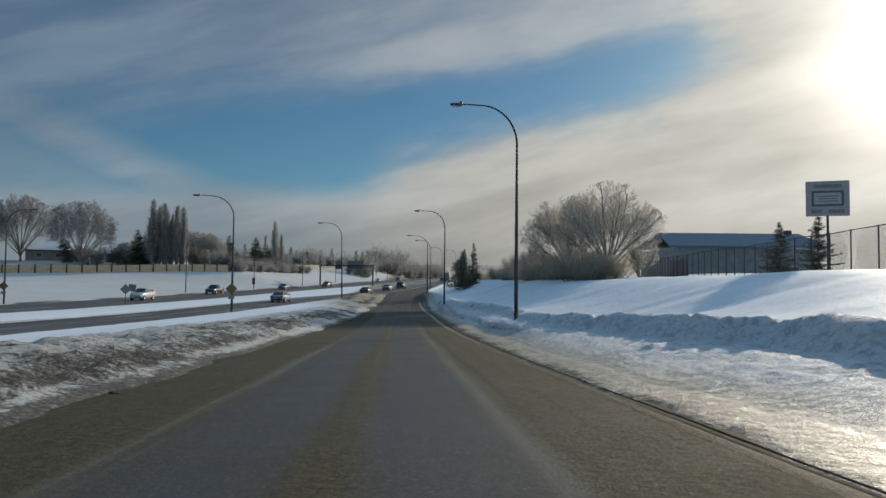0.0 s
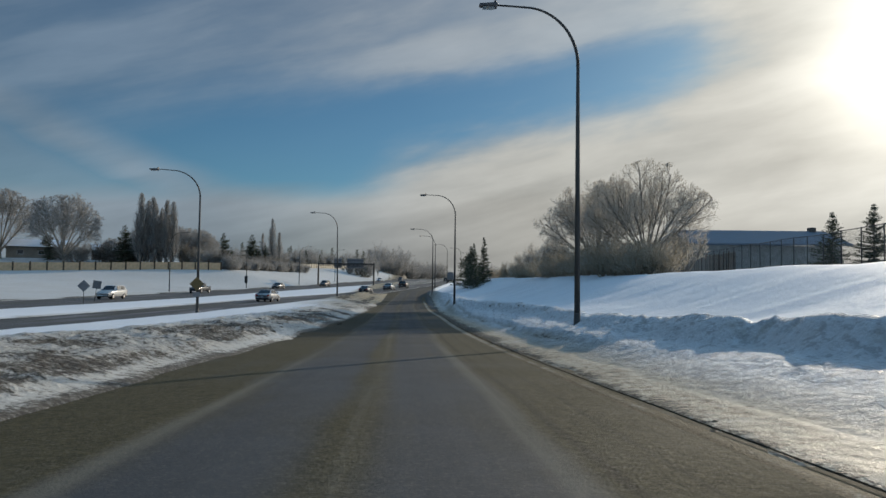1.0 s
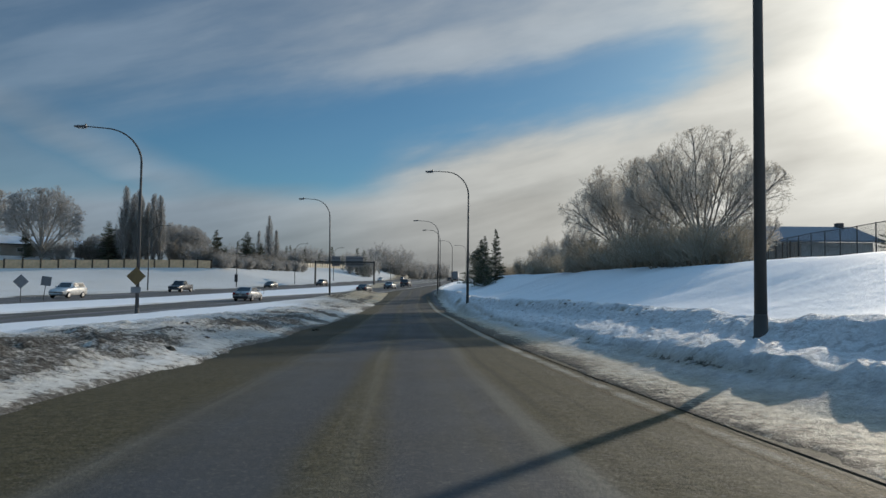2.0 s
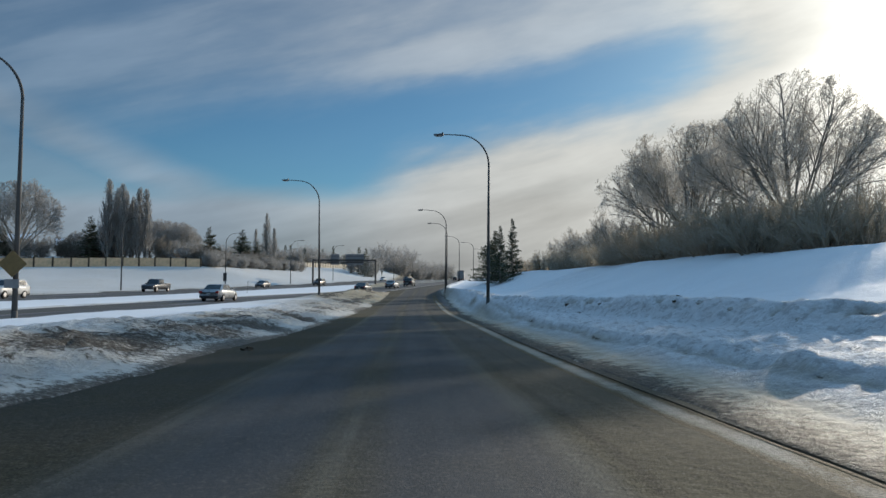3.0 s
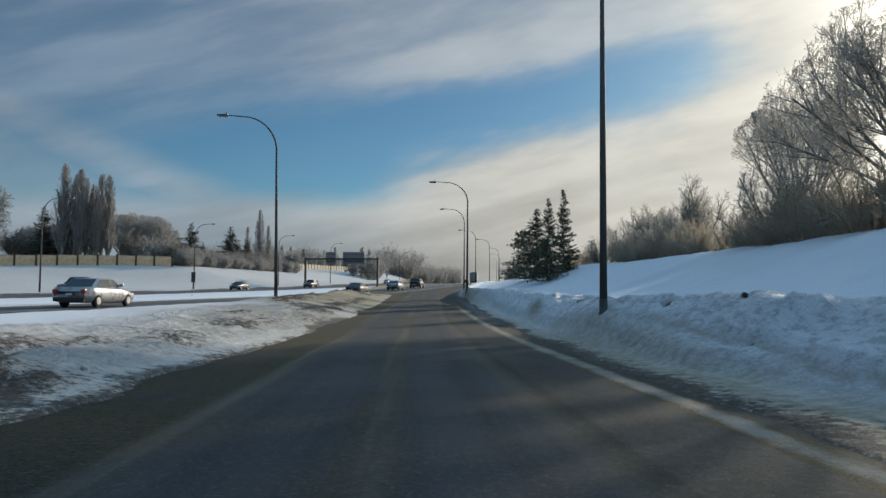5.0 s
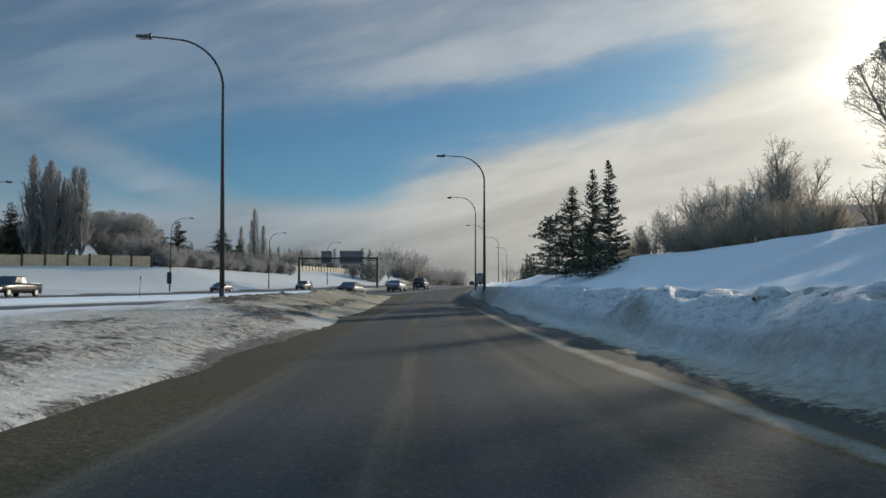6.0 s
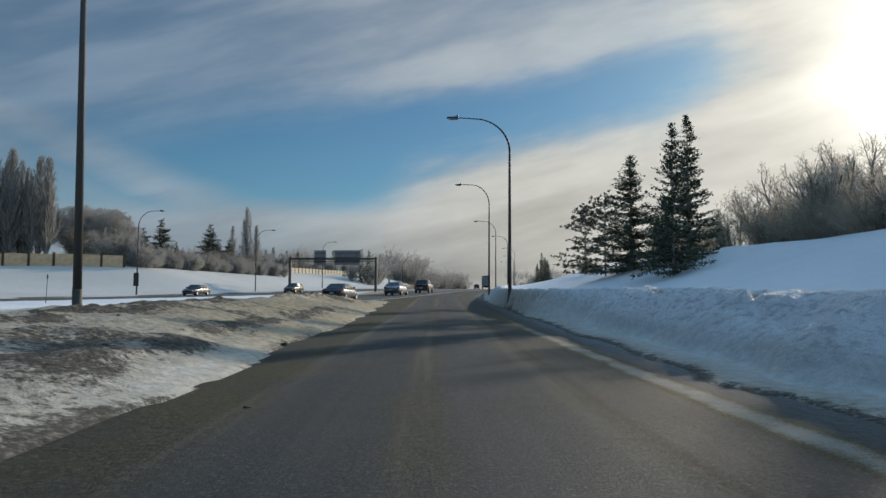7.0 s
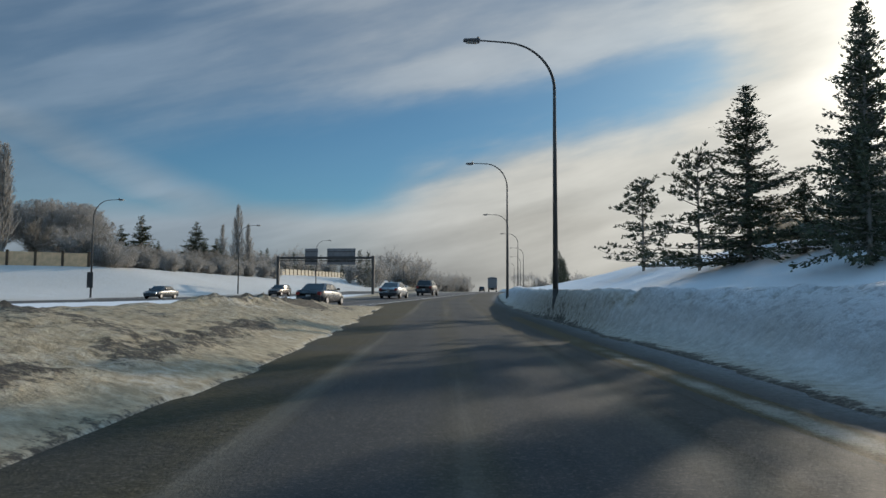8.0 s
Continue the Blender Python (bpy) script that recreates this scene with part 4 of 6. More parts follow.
def branch(rng, out, p, d, length, r, level, spec):
    """One limb as a chain of sticks, with its side shoots."""
    n = spec["segs"][level]
    pts, step = [p], length / n
    for i in range(n):
        d = (d + Vector((rng.gauss(0, 1), rng.gauss(0, 1), rng.gauss(0, 1))) * spec["wander"][level] + Vector((0, 0, 1)) * spec["lift"][level]).normalized()
        q = pts[-1] + d * step
        if "room" in spec and not spec["room"](q):
            break
        pts.append(q)
    n = len(pts) - 1
    if n == 0:
        return
    end = spec["thin"] if level == len(spec["kids"]) else r * 0.45
    for i in range(n):
        ra, rb = r + (end - r) * i / n, r + (end - r) * (i + 1) / n
        out.append((level, (*pts[i], *pts[i + 1], max(ra, spec["thin"]), max(rb, spec["thin"]))))
    if level >= len(spec["kids"]):
        return
    kids = spec["kids"][level]
    for k in range(kids):
        f = spec["from"][level] + (1 - spec["from"][level]) * (k + rng.random()) / kids
        i = min(int(f * n), n - 1)
        q = pts[i].lerp(pts[i + 1], f * n - i)
        ax = (pts[i + 1] - pts[i]).normalized()
        side = ax.orthogonal().normalized()
        side.rotate(Matrix.Rotation(k * 2.399 + rng.uniform(-0.5, 0.5), 3, ax))
        ang = radians(spec["angle"][level] + rng.uniform(-9, 9))
        nd = (ax * math.cos(ang) + side * math.sin(ang)).normalized()
        ln = length * spec["ratio"][level] * (1.12 - 0.55 * f) * rng.uniform(0.75, 1.2)
        branch(rng, out, q, nd, ln, max(r * (1 - 0.5 * f) * 0.55, spec["thin"]), level + 1, spec)


def tree_meshes(seed, spec, stems, split, bark, twig, name):
    rng = random.Random(seed)
    out = []
    for p, d, ln, r in stems(rng):
        branch(rng, out, Vector(p), Vector(d).normalized(), ln, r, 0, spec)
    last = len(spec["kids"])
    fine = max(split + 1, last - 1)
    v0, f0 = prisms([s for lv, s in out if lv <= split], 5)
    if split == 0 and len([1 for lv, s in out if lv == 0]) == spec["segs"][0]:
        # a single stem is one unbroken tube
        stem = [s for lv, s in out if lv == 0]
        v0, f0 = tube([s[0:3] for s in stem] + [stem[-1][3:6]], [s[6] for s in stem] + [stem[-1][7]], 6, False)
        v0 = [tuple(v) for v in v0]
    mid = [s for lv, s in out if split < lv < fine]
    v1, f1 = ribbons([s for lv, s in out if lv >= fine])
    if mid:
        v2, f2 = prisms(mid, 3)
        v1, f1 = np.concatenate([v1, v2]), np.concatenate([f1, f2 + len(v1)])
    return quick_mesh(name + "_trunk", v0, f0, bark, True), quick_mesh(name + "_crown", v1, f1, twig)


def dome(rx, rz, zc, floor=0.0):
    """The room a crown fills: an uneven dome."""

    def room(p):
        k = 1 + 0.12 * noise.noise(Vector((p.x, p.y, p.z)) * (1.6 / rx)) + 0.10 * noise.noise(Vector((p.x, p.y, p.z)) * (5.0 / rx))
        near = math.hypot(p.x, p.y) < 0.5 + 0.55 * max(p.z, 0.0)
        return (near or p.z > zc * floor - 0.5) and (p.z < 0.6 * zc and near or (p.x * p.x + p.y * p.y) / (rx * k) ** 2 + ((p.z - zc) / (rz * k)) ** 2 < 1)

    return room


def plume(h, r):
    """The room of an upright poplar: widest below the middle, drawn to a point."""

    def room(p):
        f = min(max(p.z / h, 0.0), 1.0)
        k = r * (min(1.0, 0.35 + 2.2 * f)) * (1 - f) ** 0.5 * (1 + 0.4 * noise.noise(p * (0.9 / r)))
        return p.x * p.x + p.y * p.y < (k + 0.12) ** 2

    return room


def elm_stems(h, limbs, lean):
    def stems(rng):
        yield (0, 0, -0.4), (0, 0, 1), h * 0.16 + 0.4, 0.020 * h
        for k in range(limbs):
            a = k * 6.283 / limbs + rng.uniform(-0.3, 0.3)
            t = (0.12 + 0.88 * ((k * 0.618) % 1.0) ** 0.7) * lean
            yield (0.05 * math.cos(a), 0.05 * math.sin(a), h * rng.uniform(0.08, 0.17)), (math.cos(a) * t, math.sin(a) * t, 1), h * rng.uniform(0.66, 0.84), 0.0085 * h

    return stems


def shrub_stems(h, count, lean, spread=0.22):
    def stems(rng):
        for k in range(count):
            a, t = rng.uniform(0, 6.283), rng.uniform(0.05, lean)
            q = rng.uniform(0, spread) * h
            yield (q * math.cos(a), q * math.sin(a), -0.25), (math.cos(a) * t, math.sin(a) * t, 1), h * rng.uniform(0.55, 1.0) * 0.95, 0.014 * h * rng.uniform(0.6, 1.1)

    return stems


def poplar_stems(h):
    def stems(rng):
        yield (0, 0, -0.4), (0, 0, 1), h * 0.97, 0.016 * h

    return stems


ELM = dict(segs=(6, 5, 4, 3, 2), wander=(0.05, 0.08, 0.12, 0.16, 0.2), lift=(0.02, 0.04, 0.05, 0.04, 0.03), kids=(10, 8, 5, 3), angle=(32, 36, 38, 40), ratio=(0.46, 0.50, 0.50, 0.55), thin=0.0078)
ELM["from"] = (0.40, 0.26, 0.14, 0.1)
ELM_FAR = dict(ELM, kids=(10, 8, 6), segs=(5, 4, 3, 2), thin=0.028, room=dome(9.6, 10.6, 6.8, 0.55))
SHRUB_S = dict(segs=(4, 3, 2), wander=(0.12, 0.16, 0.2), lift=(0.05, 0.06, 0.05), kids=(10, 7), angle=(33, 38), ratio=(0.42, 0.5), thin=0.007)
SHRUB_S["from"] = (0.12, 0.1)
SHRUB_FAR = dict(SHRUB_S, thin=0.02, kids=(11, 8))
SMALL = dict(segs=(5, 4, 3, 2), wander=(0.09, 0.13, 0.17, 0.2), lift=(0.05, 0.06, 0.05, 0.05), kids=(10, 8, 6), angle=(30, 34, 38), ratio=(0.45, 0.45, 0.5), thin=0.0085)
SMALL["from"] = (0.2, 0.15, 0.1)
POPLAR = dict(segs=(10, 6, 3, 2), wander=(0.02, 0.06, 0.12, 0.15), lift=(0.03, 0.16, 0.12, 0.1), kids=(40, 7, 4), angle=(24, 22, 26), ratio=(0.34, 0.42, 0.5), thin=0.016)
POPLAR["from"] = (0.06, 0.12, 0.1)

MESHES = {
    "elm": tree_meshes(4, dict(ELM, kids=(10, 8, 5, 3), room=dome(6.6, 6.9, 3.4)), elm_stems(10.4, 22, 1.55), 1, BARK, TWIG, "elm"),
    "elm_b": tree_meshes(9, dict(ELM, kids=(10, 8, 5, 3), room=dome(6.9, 6.8, 3.4)), elm_stems(10.4, 21, 1.45), 1, BARK, TWIG, "elm_b"),
    "elm_c": tree_meshes(14, dict(ELM, kids=(10, 8, 5, 3), room=dome(5.4, 7.0, 6.0, 0.75)), elm_stems(12.6, 16, 0.85), 1, BARK, TWIG, "elm_c"),
    "small": tree_meshes(11, dict(SMALL, room=dome(3.0, 4.3, 2.0)), shrub_stems(6.0, 12, 0.55, 0.03), 1, BARK, TWIG, "small"),
    "small_b": tree_meshes(12, dict(SMALL, room=dome(3.4, 4.0, 2.0)), shrub_stems(6.0, 11, 0.75, 0.03), 1, BARK, TWIG, "small_b"),
    "shrub": tree_meshes(21, SHRUB_S, shrub_stems(3.2, 28, 0.85), 0, SHRUB, SHRUB, "shrub"),
    "shrub_b": tree_meshes(22, SHRUB_S, shrub_stems(2.8, 26, 1.1), 0, SHRUB, SHRUB, "shrub_b"),
    "elm_far": tree_meshes(31, ELM_FAR, elm_stems(18.5, 17, 1.15), 1, BARK, TWIG_FAR, "elm_far"),
    "bush_far": tree_meshes(32, dict(SHRUB_FAR, kids=(12, 10), room=dome(3.9, 4.0, 2.2)), shrub_stems(6.0, 24, 0.95), 0, BARK, TWIG_FAR, "bush_far"),
    "bush_far_b": tree_meshes(33, dict(SHRUB_FAR, kids=(12, 10), room=dome(3.3, 4.2, 2.2)), shrub_stems(6.0, 22, 0.75), 0, BARK, TWIG_DARK, "bush_far_b"),
    "elm_line": tree_meshes(34, dict(ELM, kids=(8, 5), segs=(4, 3, 2), thin=0.05), elm_stems(18.0, 12, 0.95), 0, BARK, TWIG_FAR, "elm_line"),
    "bush_line": tree_meshes(35, dict(SHRUB_FAR, kids=(9, 5), thin=0.05), shrub_stems(6.0, 16, 0.9), 0, BARK, TWIG_FAR, "bush_line"),
    "poplar": tree_meshes(41, dict(POPLAR, room=plume(18.0, 2.7)), poplar_stems(18.0), 0, BARK, TWIG_FAR, "poplar"),
    "poplar_b": tree_meshes(42, dict(POPLAR, room=plume(18.0, 2.3)), poplar_stems(18.0), 0, BARK, TWIG_FAR, "poplar_b"),
}


def conifer(seed, h, radius, pine, sprays, limbs=5, size=1.0):
    """Trunk and needle sprays of a spruce, or of an open, gappy pine."""
    rng = random.Random(seed)
    sticks, V, Fc = [(0, 0, -0.4, 0, 0, h * 0.5, 0.016 * h, 0.010 * h), (0, 0, h * 0.5, 0, 0, h, 0.010 * h, 0.006)], [], []
    z = h * (0.05 if pine else 0.03)
    while z < h * 0.985:
        f = z / h
        reach = radius * ((1 - f) ** 0.95 * (0.72 + 0.55 * rng.random()) if not pine else (1 - f) ** 0.75 * (0.75 + 0.4 * rng.random()) + 0.03)
        for k in range(rng.choice((3, 4, 5)) if pine else rng.choice((5, 6, 7))):
            a = rng.uniform(0, 6.283)
            ln = reach * rng.uniform(0.55, 1.12) + 0.05
            if rng.random() < (0.2 if pine else 0.1):
                continue
            tilt = -0.16 + 0.75 * f if pine else -0.28 + 0.75 * f
            d = Vector((math.cos(a), math.sin(a), tilt)).normalized()
            p = Vector((0, 0, z + rng.uniform(-0.08, 0.08)))
            n = limbs
            for i in range(n):
                q = p + d * (ln / n)
                sticks.append((*p, *q, (0.034 if pine else 0.018) * (1 - i / n) + 0.006, 0.018 * (1 - (i + 1) / n) + 0.006))
                inner = 0.30 if pine else 0.08
                if pine and (i + 1) / n > 0.35:
                    # upturned tufts of needles along the outer half
                    for s in range(max(1, int(sprays * 0.11 * ln / radius + 1))):
                        c = p.lerp(q, rng.random()) + Vector((rng.gauss(0, 0.16), rng.gauss(0, 0.16), rng.uniform(-0.03, 0.14)))
                        axis = (d + Vector((rng.gauss(0, 0.5), rng.gauss(0, 0.5), 0.55))).normalized()
                        for b in range(9):
                            sd = (axis + Vector((rng.gauss(0, 0.55), rng.gauss(0, 0.55), rng.gauss(0, 0.45)))).normalized()
                            sz = size * rng.uniform(0.20, 0.36)
                            w = Vector((rng.gauss(0, 1), rng.gauss(0, 1), rng.gauss(0, 1))).cross(sd).normalized() * sz * 0.13
                            o = len(V)
                            V += [c, c + sd * sz * 0.5 + w, c + sd * sz, c + sd * sz * 0.5 - w]
                            Fc.append((o, o + 1, o + 2, o + 3))
                if not pine and (i + 1) / n > inner:
                    for s in range(max(2, int(sprays * ln / radius * (1.7 if pine else 1.0)))):
                        c = p.lerp(q, rng.random()) + Vector((rng.gauss(0, 1), rng.gauss(0, 1), rng.gauss(-0.4, 0.8))) * (0.10 if pine else 0.065) * (radius / 2.2)
                        sd = d.cross(Vector((0, 0, 1))).normalized() * rng.uniform(-1, 1) + d * rng.uniform(0.2, 0.9) + Vector((0, 0, rng.uniform(-0.45, 0.35) if not pine else rng.uniform(-0.5, 0.9)))
                        sd.normalize()
                        sz = size * rng.uniform(0.13, 0.30) * (0.75 + 0.25 * ln / radius)
                        w = Vector((rng.gauss(0, 1), rng.gauss(0, 1), rng.gauss(0, 1))).cross(sd).normalized() * sz * 0.22
                        o = len(V)
                        V += [c, c + sd * sz * 0.5 + w, c + sd * sz, c + sd * sz * 0.5 - w]
                        Fc.append((o, o + 1, o + 2, o + 3))
                p = q
                d = (d + Vector((rng.gauss(0, 0.12), rng.gauss(0, 0.12), 0.10 + rng.gauss(0, 0.06) if not pine else 0.05 + rng.gauss(0, 0.08)))).normalized()
        z += h * (0.027 if not pine else 0.052) * rng.uniform(0.5, 1.5)
    return quick_mesh("conifer_trunk", *prisms(sticks, 4 if limbs > 3 else 3), BARK, True), quick_mesh("conifer_crown", [tuple(v) for v in V], Fc, NEEDLES)


MESHES["spruce"] = conifer(51, 8.0, 1.7, False, 24, 5, 0.75)
MESHES["spruce_b"] = conifer(52, 8.0, 2.4, False, 30, 5, 0.78)
MESHES["pine"] = conifer(53, 5.6, 3.2, True, 30, 5, 0.8)
MESHES["spruce_far"] = conifer(54, 10.0, 2.5, False, 26, 3, 1.3)
MESHES["spruce_line"] = conifer(55, 10.0, 2.4, False, 5, 1, 2.6)


def tree(kind, name, x, y, scale, turn, label, category="tree", group="", squash=1.0, sink=0.0):
    trunk, crown = MESHES[kind]
    ob = root(name, pose(x, y, land_z(x, y) - sink, 0, 0, turn) @ Matrix.Diagonal((scale * squash, scale * squash, scale, 1)), label, category, group)
    part("trunk", trunk, None, ob)
    part("crown", crown, None, ob)
    return ob


# ---- hilltop by the near road
tree("elm", "bare_tree", 22.2, 78.0, 1.04, 20, "spreading bare elm with frosted twigs on the snowy hilltop", group="bare trees on the hill", squash=0.95)
tree("elm_b", "bare_tree", 20.9, 91.0, 1.08, 70, "tall bare elm with arching limbs on the snowy hilltop", group="bare trees on the hill")
tree("elm_c", "bare_tree", 25.2, 109.0, 0.90, 200, "tall narrow bare elm with a high crown behind the shrubs", group="bare trees on the hill")
for x, y, s, turn in ((18.5, 123, 0.85, 10), (20.8, 126, 0.95, 80), (21.5, 118.5, 1.15, 150), (23.0, 134, 1.15, 220), (24.5, 128.5, 1.1, 290), (26.5, 141, 0.8, 330), (19.5, 131.5, 0.85, 40), (17.8, 116, 0.75, 120), (28.0, 148, 0.7, 190), (17.6, 97.0, 0.8, 250), (18.5, 85.0, 0.55, 310), (18.6, 76.0, 0.6, 45), (17.2, 72.6, 0.5, 170), (24.9, 75.4, 0.75, 90)):
    tree("small" if turn % 20 else "small_b", "small_tree", x, y, s, turn, "small multi-stemmed bare tree with frosted twigs", group="small trees on the hill")
rng = random.Random(77)
spots = []
for k in range(30):
    y = 67.0 + 2.1 * k
    spots.append((16.6 + rng.uniform(-0.6, 1.0) + (0.8 if y < 74 else 0), y))
    if k % 2 == 0:
        spots.append((19.6 + rng.uniform(-0.8, 1.4), y + rng.uniform(-0.6, 0.8)))
spots += [(15.2, 129.5), (13.8, 131.5), (14.6, 134), (16.4, 137), (18.2, 141), (20.2, 146), (22, 152)]
for i, (x, y) in enumerate(spots):
    tree(("shrub", "shrub_b")[i % 2], "shrub", x, y, rng.uniform(0.85, 1.25) * (0.6 if y > 129 else 0.74 if y > 98 else 1.1 if y < 78 else 1.0), rng.uniform(0, 360), "dense leafless brown shrub on the edge of the snowy hill", "shrub", "hilltop shrubs", 1.1)

# ---- conifers on the slope
tree("spruce", "spruce", 11.25, 122.0, 0.893, 0, "slender dark green spruce on the snowy slope", group="spruces on the slope", squash=1.05)
tree("spruce_b", "spruce", 9.4, 118.9, 0.85, 90, "dark green spruce growing beside a taller one", group="spruces on the slope", squash=0.85)
tree("spruce_b", "spruce", 9.6, 126.0, 0.79, 200, "broad dark green spruce on the snowy slope", group="spruces on the slope", squash=1.38)
tree("spruce_b", "spruce", 10.3, 123.6, 0.30, 250, "low young spruce between taller ones", group="spruces on the slope", squash=1.5)
tree("pine", "pine", 8.9, 128.8, 0.85, 30, "young open-crowned pine close to a spruce", "tree", "pines on the slope", 1.05)
tree("pine", "pine", 10.6, 141.5, 0.95, 100, "open-crowned pine standing alone on the snow", "tree", "pines on the slope", 1.2)
tree("spruce", "spruce", 17.6, 205.0, 0.62, 10, "distant dark spruce above the road", group="spruces on the slope")
for x, y, s in ((19.6, 214.0, 0.55), (16.4, 202.0, 0.40), (18.8, 208.0, 0.48), (21.0, 219.0, 0.5)):
    tree("spruce_b", "spruce", x, y, s, 10 * y, "distant dark spruce above the road", group="spruces on the slope")
tree("spruce_b", "spruce", 52.0, 97.0, 0.92, 50, "spruce behind the chain-link fence", group="spruces on the slope", squash=1.35)
tree("spruce_b", "spruce", 60.0, 101.0, 1.08, 150, "spruce behind the chain-link fence", group="spruces on the slope", squash=1.3)

# ---- trees behind the wooden fence
for x, y, s, turn in ((-89, 197, 1.06, 0), (-108, 203, 1.08, 100), (-117, 197, 0.95, 160), (-126, 200, 1.0, 210), (-142, 196, 1.0, 300)):
    tree("elm_far", "frosted_elm", x, y, s, turn, "large vase-shaped bare elm whitened by hoarfrost", group="elms behind the fence")
for x, y, s, k in ((-72.6, 204.5, 1.10, 0), (-71.0, 206, 0.92, 1), (-69.6, 205, 1.05, 0), (-67.6, 206.5, 0.88, 1), (-65.2, 208, 1.0, 0), (-68.4, 207.5, 0.78, 1), (-66.2, 205.5, 0.8, 0), (-73.8, 207, 0.85, 1), (-71.8, 208.5, 1.0, 0), (-70.2, 209, 0.95, 1), (-67.2, 209.5, 1.02, 0), (-64.4, 206.5, 0.82, 1), (-68.9, 204.2, 0.7, 0), (-58.9, 315, 1.16, 1), (-56.4, 318, 0.86, 0), (-61.5, 309, 0.8, 0)):
    tree(("poplar", "poplar_b")[k], "poplar", x, y, s, 77 * x, "tall narrow leafless poplar with upright branches", group="poplars behind the fence", squash=1.1)
for x, y, s, turn in ((-67, 221, 0.62, 0), (-61.5, 224, 0.60, 60), (-72.5, 219, 0.50, 200), (-79, 221, 0.5, 30), (-64.5, 231, 0.66, 80), (-70, 235, 0.7, 140), (-76, 240, 0.7, 10), (-83, 232, 0.62, 75), (-84, 215, 0.38, 160)):
    tree("elm_far", "frosted_tree", x, y, s, turn, "rounded bare tree grey with frost", group="frosted trees beyond the fence")
for i, (x, y, top) in enumerate(((-77.5, 207, 17.5), (-64, 256.5, 19.0), (-66.5, 252, 16.5), (-59.2, 278, 20.0), (-56.5, 276, 15.5), (-54.5, 279, 16.0), (-62.5, 262, 14.0), (-97, 206, 14.5), (-101, 212, 16))):
    z = land_z(x, y)
    tree("spruce_far", "far_spruce", x, y, (top - z) / 10.0, 40 * i, "dark spruce among frosted bare trees", group="spruces behind the fence", squash=1.75 if i < 6 else 1.4)
rng = random.Random(5)
bushes = []
for k in range(22):
    f = k / 21
    bushes.append((-50.5 + 10 * f + rng.uniform(-1.5, 1.5), 209 + 66 * f + rng.uniform(-2, 2), rng.uniform(0.5, 0.78)))
    bushes.append((-55.0 + 9 * f + rng.uniform(-2, 2), 212 + 68 * f + rng.uniform(-2, 2), rng.uniform(0.6, 0.98)))
bushes += [(-88, 204, 1.0), (-82, 206, 1.05), (-78, 210, 1.1), (-94, 207, 0.9), (-74.5, 212, 1.1), (-62, 214, 1.2), (-57, 213, 1.1)]
for i, (x, y, s) in enumerate(bushes):
    tree(("bush_far", "bush_far_b")[i % 2], "frosted_bush", x, y, s, rng.uniform(0, 360), "frosted leafless bush at the top of the snow slope", "bush", "bushes on the far slope", 1.15)

# ---- tree line far down the road
for i in range(78):
    f = i / 77
    y = 345 + 330 * rng.random()
    x = (-0.205 + 0.225 * f) * y + rng.uniform(-6, 6)
    if abs(x - far_mid(y)) < 16 or x > hwy_mid(y) - 16:
        x = far_mid(y) - 16 - 10 * rng.random()
    kind = rng.choice(("elm_line", "bush_line", "bush_line", "spruce_line", "spruce_line"))
    s = {"elm_line": rng.uniform(0.4, 0.7), "spruce_line": rng.uniform(0.6, 1.3)}.get(kind, rng.uniform(0.9, 1.5))
    tree(kind, "distant_tree", x, y, s, rng.uniform(0, 360), "distant dark spruce on the skyline" if kind == "spruce_line" else "distant frosted bare tree on the skyline", group="trees on the skyline")
for i in range(60):
    y = 335 + 150 * rng.random()
    x = -48 - 0.12 * (y - 335) - 38 * rng.random() ** 1.4 + 0.22 * (y - 335)
    kind = rng.choice(("elm_line", "bush_line", "spruce_line", "elm_line"))
    s = {"elm_line": rng.uniform(0.35, 0.6), "spruce_line": rng.uniform(0.7, 1.15)}.get(kind, rng.uniform(0.9, 1.4))
    tree(kind, "distant_tree", x - 6, y, s, rng.uniform(0, 360), "dark spruce behind the distant fence" if kind == "spruce_line" else "frosted bare tree behind the distant fence", group="trees on the skyline")
for i in range(70):
    y = 480 + 420 * rng.random()
    x = float(far_mid(y)) - 17 - 34 * rng.random() ** 1.5
    kind = rng.choice(("elm_line", "bush_line", "bush_line", "elm_line", "spruce_line"))
    s = {"elm_line": rng.uniform(0.6, 1.05), "spruce_line": rng.uniform(0.9, 1.6)}.get(kind, rng.uniform(1.4, 2.2))
    tree(kind, "distant_tree", x, y, s, rng.uniform(0, 360), "distant tree where the road bends away", group="trees on the skyline")
for i in range(16):
    y = 420 + 260 * rng.random()
    x = float(right_edge(y)) + 14 + 40 * rng.random()
    kind = rng.choice(("elm_line", "bush_line", "spruce_line"))
    tree(kind, "distant_tree", x, y, rng.uniform(0.4, 0.7) if kind != "bush_line" else 1.0, rng.uniform(0, 360), "distant tree beside the far road", group="trees on the skyline")

